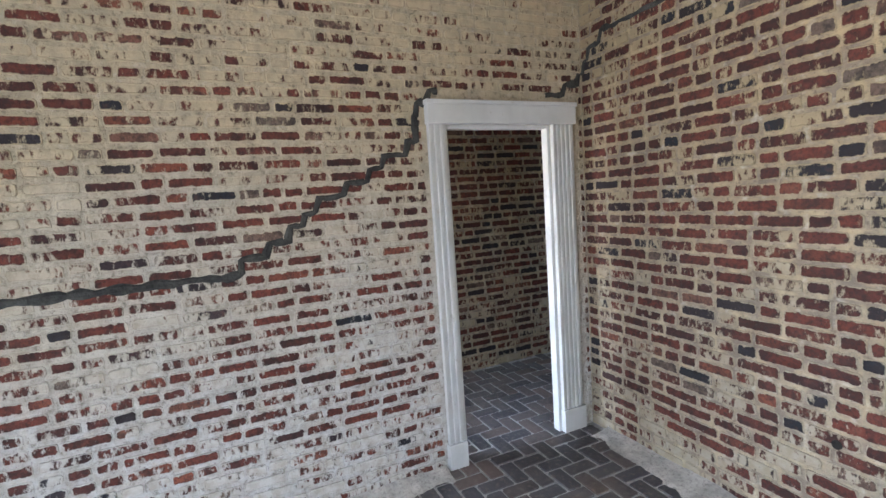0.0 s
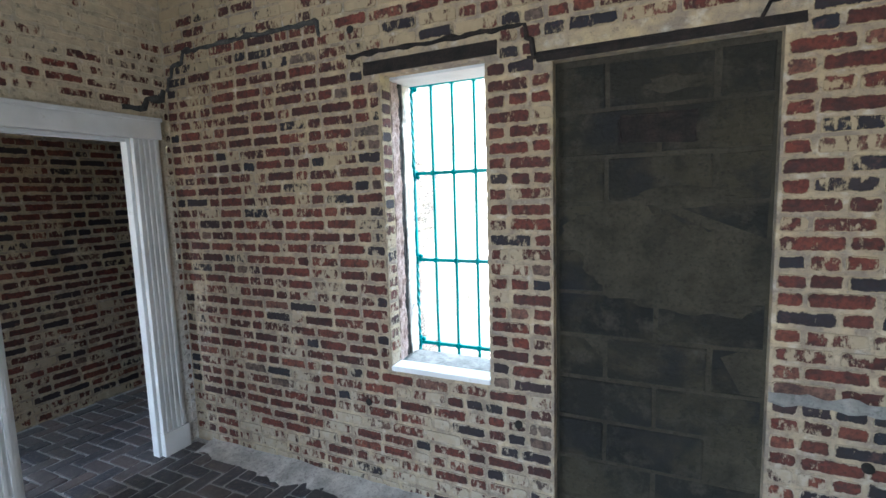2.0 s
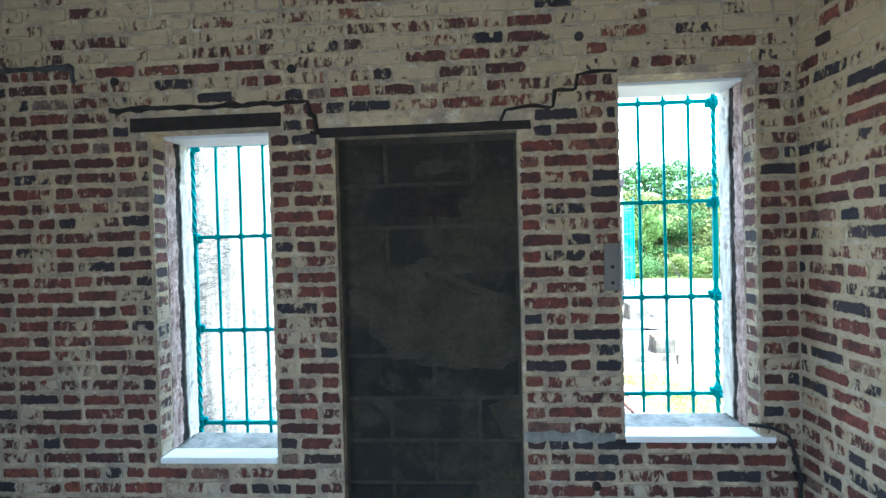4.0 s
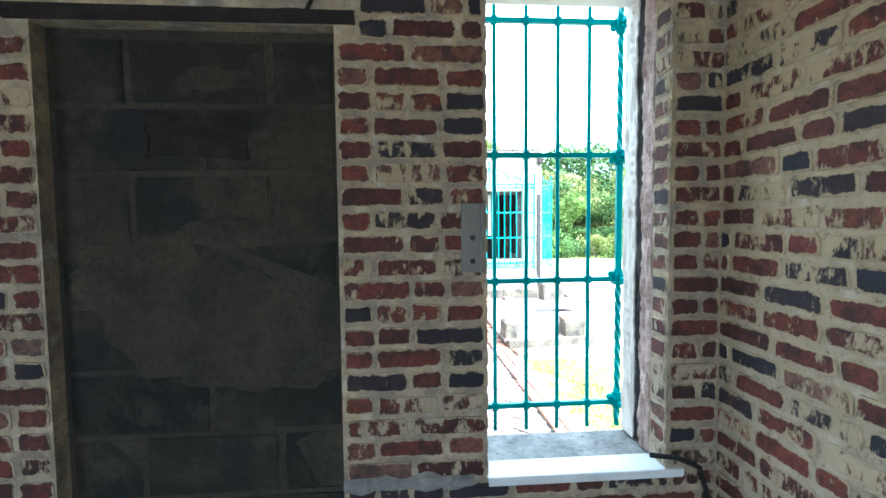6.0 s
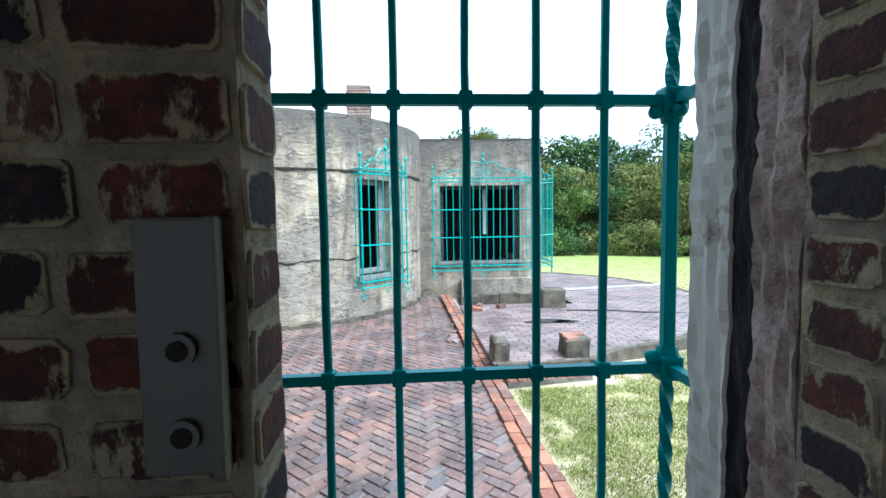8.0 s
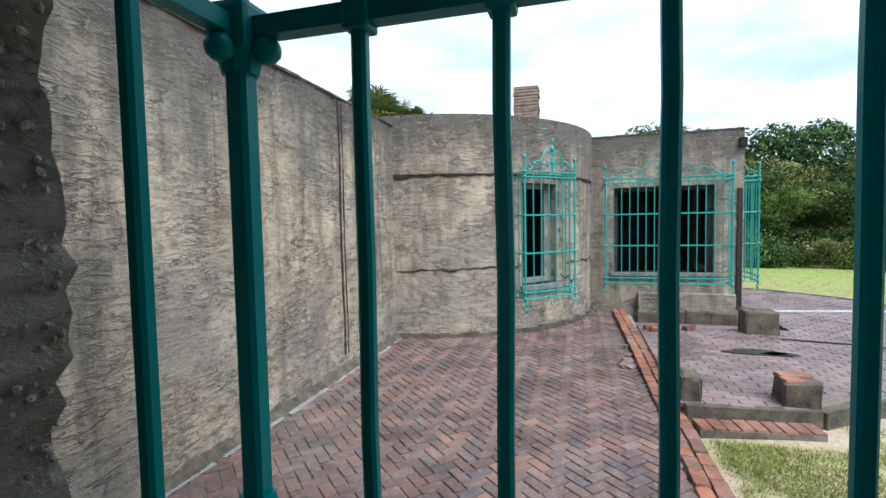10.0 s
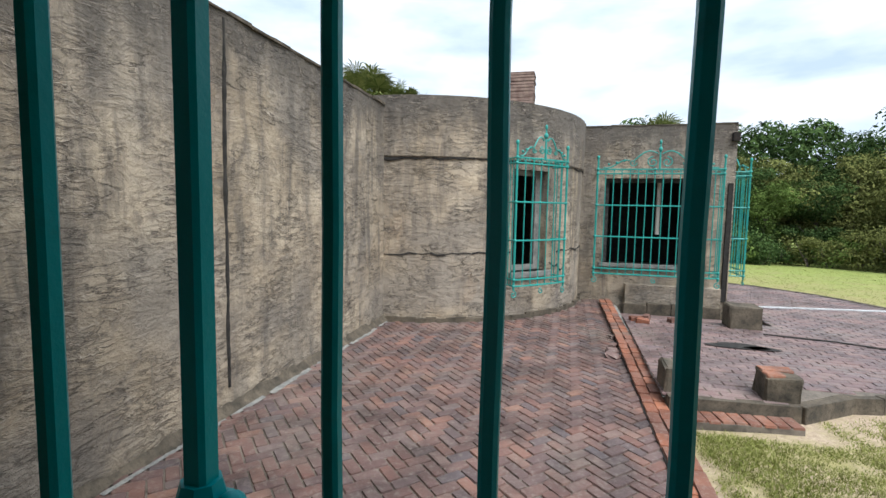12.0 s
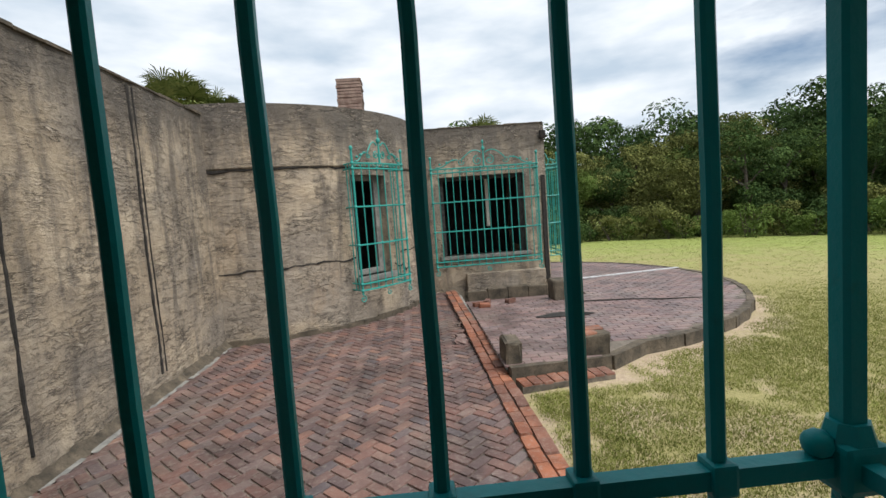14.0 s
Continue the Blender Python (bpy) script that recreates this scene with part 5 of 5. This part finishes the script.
# loose bricks by the edging, hose end by the block
for x, y, a, t in ((0.92, 6.3, 0.4, 0.2), (0.95, 6.55, 1.1, 0.0), (0.90, 6.05, -0.3, 0.3), (0.97, 7.0, 0.8, 0.1)):
    bm = bmesh.new()
    box(bm, -0.09, 0.07, -0.045, 0.045, 0.0, 0.045, 0.012, 0.014, Matrix.Translation((x, y, GROUND - 0.006)) @ Euler((t * 0.9, t * 0.6, a)).to_matrix().to_4x4())
    solid("loose_brick", bm, M_PAVE, "dark broken brick lifted from the paving", "brick", "broken bricks")
for x, y, a in ((1.36, 7.72, 0.3), (1.52, 7.86, 1.2), (1.44, 7.6, 0.0), (1.9, 7.8, 0.6)):
    bm = bmesh.new()
    box(bm, -0.09, 0.09, -0.045, 0.045, 0.0, 0.07, 0.01, 0.01, Matrix.Translation((x, y, P_TOP)) @ Matrix.Rotation(a, 4, "Z"))
    solid("loose_brick", bm, M_EDGE, "broken red brick at the foot of the block", "brick", "broken bricks")
bm = bmesh.new()
box(bm, -1.22, 1.22, -0.045, 0.045, 0, 0.02, 0.004, 0.0, Matrix.Translation((4.82, 9.78, P_TOP - 0.004)) @ Matrix.Rotation(0.16, 4, "Z"))
part("joint_strip", bm, M_JOINTIN, terrace, "pale concrete strip across the terrace")
bm = bmesh.new()
rod(bm, [(2.95, 7.42, P_TOP + 0.006), (3.3, 7.33, P_TOP + 0.006), (3.7, 7.27, P_TOP + 0.006), (4.1, 7.08, P_TOP + 0.006), (4.8, 6.95, P_TOP + 0.004)], [0.010, 0.018, 0.012, 0.016, 0.006], 6)
part("crack", bm, M_GAP, terrace, "dark crack in the brickwork")

bm = bmesh.new()
for cx, cy, r in ((2.40, 6.62, 0.25), (2.66, 6.58, 0.15)):
    ring = [bm.verts.new((cx + r * 1.4 * math.cos(a) * (1 + 0.35 * noise.noise(Vector((cx, a, 1)))), cy + r * 0.55 * math.sin(a) * (1 + 0.35 * noise.noise(Vector((cy, a, 2)))), P_TOP + 0.012)) for a in steps(0, 6.0, 20)]
    bm.faces.new(ring)
bmesh.ops.recalc_face_normals(bm, faces=bm.faces)
part("mortar_patch", bm, M_GAP, terrace, "dark damp mortar patch")

# ---- palms ----
def palm(x, y, z, size, label, fronds=26, seed=1):
    """Cabbage palm: trunk with boots, fan leaves split into strips."""
    rnd = random.Random(seed)
    p = thing("palm_tree", (x, y, lie(x, y)), label, "palm tree", "palms")
    bm = bmesh.new()
    n = 10
    rod(bm, [(x + 0.05 * math.sin(i), y, lie(x, y) + (z - lie(x, y)) * i / n) for i in range(n + 1)], [0.17 - 0.004 * i for i in range(n + 1)], 9)
    part("trunk", bm, M_BARK, p)
    bm = bmesh.new()
    for k in range(fronds):
        a, up = rnd.uniform(0, 6.283), rnd.uniform(-0.35, 1.35)
        d = Vector((math.cos(a) * math.cos(up), math.sin(a) * math.cos(up), math.sin(up)))
        stem = Vector((x, y, z)) + d * size * rnd.uniform(0.45, 0.7)
        rod(bm, [(x, y, z), stem], [0.02, 0.012], 4)
        side = d.cross(Vector((0, 0, 1))).normalized()
        nrm = side.cross(d)
        for i in range(22):
            t = (i / 21 - 0.5) * 3.6
            q = (d * math.cos(t) + side * math.sin(t)).normalized()
            ln = size * rnd.uniform(0.42, 0.62) * (1 - 0.12 * abs(t))
            mid, tip = stem + q * ln * 0.6, stem + q * ln - Vector((0, 0, ln * 0.28)) + nrm * 0.02
            w = q.cross(nrm).normalized() * 0.022
            v = [bm.verts.new(c) for c in (stem - w * 0.3, mid - w, tip, mid + w, stem + w * 0.3)]
            bm.faces.new(v)
    part("crown", bm, M_PALM, p)
    return p


palm(-5.75, 13.8, 4.6, 1.4, "dense green cabbage palm behind the concrete wall", 56, 1)
palm(-5.15, 14.4, 4.4, 1.3, "dense green cabbage palm behind the concrete wall", 50, 2)
palm(-4.3, 14.2, 4.45, 0.85, "small cabbage palm above the tower", 24, 3)
palm(2.9, 15.0, 3.25, 1.2, "cabbage palm top behind the square block", 20, 5)


# ---- woods ----
def leaf_cloud(bm_lists, rnd, centre, radii, count, size):
    verts, faces = bm_lists
    for _ in range(count):
        while True:
            p = Vector((rnd.uniform(-1, 1), rnd.uniform(-1, 1), rnd.uniform(-1, 1)))
            if 0.2 < p.length < 1:
                break
        p = p.normalized() * (p.length ** 0.45)
        c = Vector(centre) + Vector((p.x * radii[0], p.y * radii[1], p.z * radii[2]))
        n = (p + Vector((rnd.uniform(-1, 1), rnd.uniform(-1, 1), rnd.uniform(-0.3, 1.2))) * 0.8).normalized()
        a = n.orthogonal().normalized()
        a.rotate(Matrix.Rotation(rnd.uniform(0, 6.28), 3, n))
        b = n.cross(a)
        s = size * rnd.uniform(0.6, 1.4)
        base = len(verts)
        verts.extend([tuple(c - a * s), tuple(c + b * s * 0.45 + n * s * 0.12), tuple(c + a * s), tuple(c - b * s * 0.45 + n * s * 0.12)])
        faces.append((base, base + 1, base + 2, base + 3))


def tree(seed, high, spread, mat, label, name="tree", leaves=190, size=0.075):
    """Trunk, limbs and a crown of leaf clumps with gaps; stands at the origin until copied."""
    rnd = random.Random(seed)
    t = thing(name, (0, 0, 0), label, "tree" if name == "tree" else "bush", "wood edge")
    bm = bmesh.new()
    lean = Vector((rnd.uniform(-0.5, 0.5), rnd.uniform(-0.5, 0.5), 0))
    trunk = [Vector((0, 0, -0.3)) + (lean * f * f + Vector((0, 0, high * 0.72 * f + 0.0))) for f in steps(0, 1, 7)]
    rod(bm, trunk, [0.17 * (1 - 0.11 * i) for i in range(8)], 8)
    tips = []
    for k in range(9):
        f = rnd.uniform(0.2, 1.0)
        p = trunk[min(7, int(f * 7))]
        a = rnd.uniform(0, 6.283)
        r = spread * rnd.uniform(0.45, 1.0) * (1.1 - 0.4 * f)
        q = p + Vector((math.cos(a) * r, math.sin(a) * r, rnd.uniform(0.1, 0.9) + high * 0.1))
        rod(bm, [p, p.lerp(q, 0.5) + Vector((0, 0, 0.15)), q], [0.06, 0.045, 0.02], 6)
        tips += [p.lerp(q, 0.6), q]
    part("trunk", bm, M_BARK, t)
    lists = ([], [])
    for q in tips + [trunk[-1], trunk[-1] + Vector((0.3, 0, high * 0.12))]:
        for _ in range(3):
            c = q + Vector((rnd.uniform(-0.7, 0.7), rnd.uniform(-0.7, 0.7), rnd.uniform(-0.4, 0.5)))
            r = rnd.uniform(0.4, 1.0)
            leaf_cloud(lists, rnd, c, (r, r, r * 0.5), leaves, size)
    me = bpy.data.meshes.new("crown")
    me.from_pydata(lists[0], [], lists[1])
    me.materials.append(mat)
    new("crown", me).parent = t
    return t


def bush(seed, wide, high, mat, label):
    rnd = random.Random(seed)
    t = thing("bush", (0, 0, 0), label, "bush", "wood edge")
    bm = bmesh.new()
    for k in range(6):
        a = rnd.uniform(0, 6.28)
        rod(bm, [(0, 0, -0.2), (math.cos(a) * wide * 0.4, math.sin(a) * wide * 0.4, high * 0.7)], [0.03, 0.01], 5)
    part("trunk", bm, M_BARK, t)
    lists = ([], [])
    for k in range(16):
        c = (rnd.uniform(-wide, wide) * 0.6, rnd.uniform(-wide, wide) * 0.5, rnd.uniform(0.15, 0.8) * high)
        r = rnd.uniform(0.35, 0.7)
        leaf_cloud(lists, rnd, c, (r, r, r * 0.6), 170, 0.06)
    me = bpy.data.meshes.new("crown")
    me.from_pydata(lists[0], [], lists[1])
    me.materials.append(mat)
    new("crown", me).parent = t
    return t


KINDS = [tree(11, 6.2, 2.3, M_LEAF_A, "tall olive-green tree at the wood's edge"), tree(12, 7.0, 2.6, M_LEAF_B, "tall dark green tree at the wood's edge"),
         tree(13, 5.4, 2.2, M_LEAF_A, "broad olive-green tree at the wood's edge"), tree(14, 5.8, 2.0, M_LEAF_C, "fresh green tree at the wood's edge"), tree(15, 6.6, 2.4, M_LEAF_B, "dark green tree at the wood's edge")]
SHRUBS = [bush(21, 1.5, 1.6, M_LEAF_C, "fresh green bush before the trees"), bush(22, 1.8, 2.0, M_LEAF_A, "olive-green bush before the trees"), bush(23, 1.3, 1.4, M_LEAF_B, "dark green bush before the trees")]
rnd = random.Random(77)
spots = []
for row, (dist, n) in enumerate(((25.5, 17), (28.5, 17), (32.0, 16), (36.5, 14))):
    for i in range(n):
        a = radians(4 + 64 * (i + rnd.uniform(-0.3, 0.3)) / (n - 1) + row)
        d = dist + rnd.uniform(-1.2, 1.2)
        spots.append((row, 0.4 + d * math.sin(a), d * math.cos(a), rnd.randrange(5)))
def plant(kinds, places):
    """Copies each kind to its places; the first one stays at its own."""
    for k, ob in enumerate(kinds):
        own = [m for kk, m in places if kk == k]
        for m in own[1:]:
            copy_thing(ob, m)
        ob.matrix_basis = own[0]


plant(KINDS, [(k, pose(x, y, lie(x, y), 0, 0, rnd.uniform(0, 360)) @ Matrix.Scale((0.72, 0.92, 1.02, 1.08)[row] * rnd.uniform(0.86, 1.14), 4)) for row, x, y, k in spots])
spots = []
for i in range(34):
    a = radians(6 + 62 * (i + rnd.uniform(-0.4, 0.4)) / 33)
    d = 23.6 + rnd.uniform(-1.0, 0.9)
    spots.append((rnd.randrange(3), 0.4 + d * math.sin(a), d * math.cos(a)))
plant(SHRUBS, [(k, pose(x, y, lie(x, y), 0, 0, rnd.uniform(0, 360)) @ Matrix.Scale(rnd.uniform(0.6, 1.25), 4)) for k, x, y in spots])
lists = ([], [])
for i in range(440):
    a = radians(rnd.uniform(-4, 76))
    d = rnd.uniform(30, 42)
    r = rnd.uniform(0.8, 1.6)
    leaf_cloud(lists, rnd, (0.4 + d * math.sin(a), d * math.cos(a), rnd.uniform(0.0, 6.7)), (r, r, r * 0.7), 230, 0.14)
me = bpy.data.meshes.new("woods")
me.from_pydata(lists[0], [], lists[1])
me.materials.append(M_LEAF_B)
tagged(new("woods", me), "dense dark green wood beyond the lawn", "woods", kind="stuff")

# ---- grass ----
def turf(name, count, x0, x1, y0, y1, tall, seed, clump):
    rs = np.random.RandomState(seed)
    verts, faces = [], []
    made = 0
    while made < count:
        cx, cy = rs.uniform(x0, x1), rs.uniform(y0, y1)
        if cx < 1.36 and cy < 10:
            continue
        if math.hypot(cx - PC[0], cy - PC[1]) < PR + 0.12 or (cx < 2.5 and 4.28 < cy < 12):
            continue
        if noise.noise(Vector((cx * 1.7, cy * 1.7, 3))) * 0.6 + noise.noise(Vector((cx * 6.1, cy * 6.1, 7))) * 0.6 < -0.24 - 0.02 * (cx + cy - 5) + 0.8 * max(0.0, PR + 0.5 - math.hypot(cx - PC[0], cy - PC[1])):
            continue
        if rs.uniform() > min(1.0, (x1 - cx) / 4, (y1 - cy) / 4):
            continue
        z = lie(cx, cy) - 0.005
        for _ in range(clump):
            x, y = cx + rs.normal(0, 0.035), cy + rs.normal(0, 0.035)
            a = rs.uniform(0, 6.283)
            h = tall * rs.uniform(0.4, 1.2)
            w = 0.0035 + h * 0.03
            lx, ly = rs.normal(0, 0.5) * h, rs.normal(0, 0.5) * h
            ca, sa = math.cos(a) * w, math.sin(a) * w
            b = len(verts)
            verts.extend([(x - ca, y - sa, z), (x + ca, y + sa, z), (x + lx, y + ly, z + h)])
            faces.append((b, b + 1, b + 2))
            made += 1
    me = bpy.data.meshes.new(name)
    me.from_pydata(verts, [], faces)
    me.materials.append(M_GRASS)
    tagged(new(name, me), "thin patchy grass on sandy soil", "grass", kind="stuff")


turf("grass", 230000, 1.3, 8.5, 1.2, 8.5, 0.027, 5, 5)
turf("lawn_grass", 80000, 1.3, 22.0, 3.0, 23.0, 0.03, 6, 6)

# ---- pieces: bricks of walls, floor and paving ----
LAY_N = lambda u, v: Matrix.Translation((u, -0.004 + random.uniform(-0.002, 0.002), v)) @ Euler((math.pi / 2 + random.uniform(-0.012, 0.012), random.uniform(-0.008, 0.008), random.uniform(-0.01, 0.01))).to_matrix().to_4x4()
LAY_W = lambda u, v: Matrix.Translation((X_B + 0.005 + random.uniform(-0.002, 0.002), u, v)) @ Euler((math.pi / 2, random.uniform(-0.008, 0.008), math.pi / 2)).to_matrix().to_4x4()
LAY_E = lambda u, v: Matrix.Translation((X_C - 0.005 + random.uniform(-0.002, 0.002), u, v)) @ Euler((math.pi / 2, random.uniform(-0.008, 0.008), -math.pi / 2)).to_matrix().to_4x4()
LAY_H = lambda u, v: Matrix.Translation((X_H + 0.005, u, v)) @ Euler((math.pi / 2, 0, math.pi / 2)).to_matrix().to_4x4()

holes_n = [W1, BD, W2, (-2.10, -1.38, 2.27, 2.345), (-1.2, -0.24, 2.21, 2.265)]
pieces = [(LAY_N(u, v), w, 0.060) for u, v, w in courses(X_B, X_C, 0.0, TOP, holes_n, 5, 0.056)]
bricks_out(pieces, "brick", wall_north, M_BRICK_A, M_BRICK_A2, lambda p: p.x > -0.35 and 0.6 < p.z < 2.9)
holes_w = [(-1.15, -0.05, 0.0, 2.2), SIDE]
pieces = [(LAY_W(u, v), w, 0.054) for u, v, w in courses(-4.5, 0.0, 0.0, TOP, holes_w, 6, 0.048, header=0.4)]
bricks_out(pieces, "brick", wall_west, M_BRICK_B, M_BRICK_B2, lambda p: p.y > -2.6 and p.z < 2.3)
pieces = [(LAY_E(u, v), w, 0.060) for u, v, w in courses(-4.5, 0.0, 0.0, TOP, [], 7, 0.056, header=0.15)]
bricks_out(pieces, "brick", wall_east, M_BRICK_C, M_BRICK_C2, lambda p: p.y > -1.3 and 0.7 < p.z < 2.5)
pieces = [(LAY_H(u, v), w, 0.058) for u, v, w in courses(-1.6, 1.6, 0.0, 2.6, [], 8, 0.054)]
bricks_out(pieces, "brick", wall_hall, M_BRICK_A, M_BRICK_A2, lambda p: -0.8 < p.y < 0.6 and p.z < 2.1)

# brick reveals of the room's windows
for o in (W1, W2):
    for side, x in ((1, o[0]), (-1, o[1])):
        out = []
        n = int((o[3] - o[2]) / 0.0703)
        for k in range(n):
            m = Matrix.Translation((x + side * 0.004, 0.048 + random.uniform(-0.003, 0.003), o[2] + (k + 0.5) * 0.0703)) @ Euler((math.pi / 2, 0, side * math.pi / 2)).to_matrix().to_4x4()
            out.append((m, 0.094, 0.060))
        bricks_out(out, "brick", wall_north, M_BRICK_A, M_BRICK_A2, lambda p: False, rest="reveal_brickwork")

spots = herringbone(-5.0, 0.88, -4.6, 1.6, lambda x, y: (y < -0.02 and x > X_B + 0.02) or (x < X_B - WB - 0.02) or (DOOR[0] + 0.03 < y < DOOR[1] - 0.03 and x < X_B + 0.1), 0.2, 0.104, 0.0)
spots.sort(key=lambda p: math.hypot(p[0] + 3.3, p[1] + 0.9))
pieces = [(flat_piece(x, y, 0.0, a, 0.004), 0.198, 0.094) for x, y, a in spots]
bricks_out(pieces, "floor_brick", floor, M_FLOORBRICK, M_FLOORBRICK2, lambda p: True, rest="floor_brickwork")

spots = herringbone(-2.38, 1.05, 0.42, 10.0, court, 0.19, 0.095, math.pi / 4)
spots.sort(key=lambda p: math.hypot(p[0] - 0.3, p[1] - 1.5))
pieces = [(flat_piece(x, y, GROUND, a, 0.018), 0.181, 0.085) for x, y, a in spots]
bricks_out(pieces, "paving_brick", pavement, M_PAVE, M_PAVE2, lambda p: p.y > 1.9, rest="paving_brickwork")

rnd = random.Random(12)
for row in range(2):
    y = 0.45 + row * 0.05
    while y < 9.6:
        ln = rnd.uniform(0.19, 0.21)
        bend = 1.09 - 0.018 * (y - 4) + row * 0.108 + rnd.uniform(-0.006, 0.006)
        ob = new("edging_brick", brick_mesh(rnd.randrange(7), ln - 0.01, 0.104, 0.02, M_EDGE, "edging_brick"))
        ob.parent = pavement
        ob.matrix_basis = Matrix.Translation((bend, y + ln / 2, GROUND + 0.025 + 0.05 * min(1.0, max(0.0, (y - 4.6) / 1.6)) + rnd.uniform(-0.006, 0.006))) @ Euler((rnd.uniform(-0.02, 0.02), rnd.uniform(-0.03, 0.03), math.pi / 2 + 0.02 + rnd.uniform(-0.03, 0.03))).to_matrix().to_4x4()
        y += ln
for i in range(9):
    for j in range(1):
        ob = new("step_brick", brick_mesh(i % 7, 0.21, 0.1, 0.02, M_EDGE, "step_brick"))
        ob.parent = step
        ob.matrix_basis = STEP @ Matrix.Translation((0.052 + i * 0.106, rnd.uniform(-0.008, 0.008), GROUND + 0.03 + rnd.uniform(-0.004, 0.004))) @ Euler((0, 0, math.pi / 2 + rnd.uniform(-0.04, 0.04))).to_matrix().to_4x4()

pieces = []
k = 0
y = 4.75
while y < 13.4:
    x = 1.30 + (0.1 if k % 2 else 0.0)
    if k % 2 and y < RB[2] - 0.35:
        pieces.append((flat_piece(1.25, y, deck(1.25, y), 0.0, 0.01), 0.094, 0.094))
    while x < 6.35:
        if math.hypot(x - PC[0], y - PC[1]) < PR - 0.12 or (x < 2.3 and y < 6):
            if not (x < RB[1] + 0.1 and y > RB[2] - 0.3):
                pieces.append((flat_piece(x, y, deck(x, y), 0.0, 0.01), 0.198, 0.094))
        x += 0.207
    y += 0.104
    k += 1
pieces.sort(key=lambda p: p[0].translation.y)
bricks_out(pieces, "terrace_brick", terrace, M_PLAT1, M_PLAT, lambda p: True, rest="terrace_brickwork")
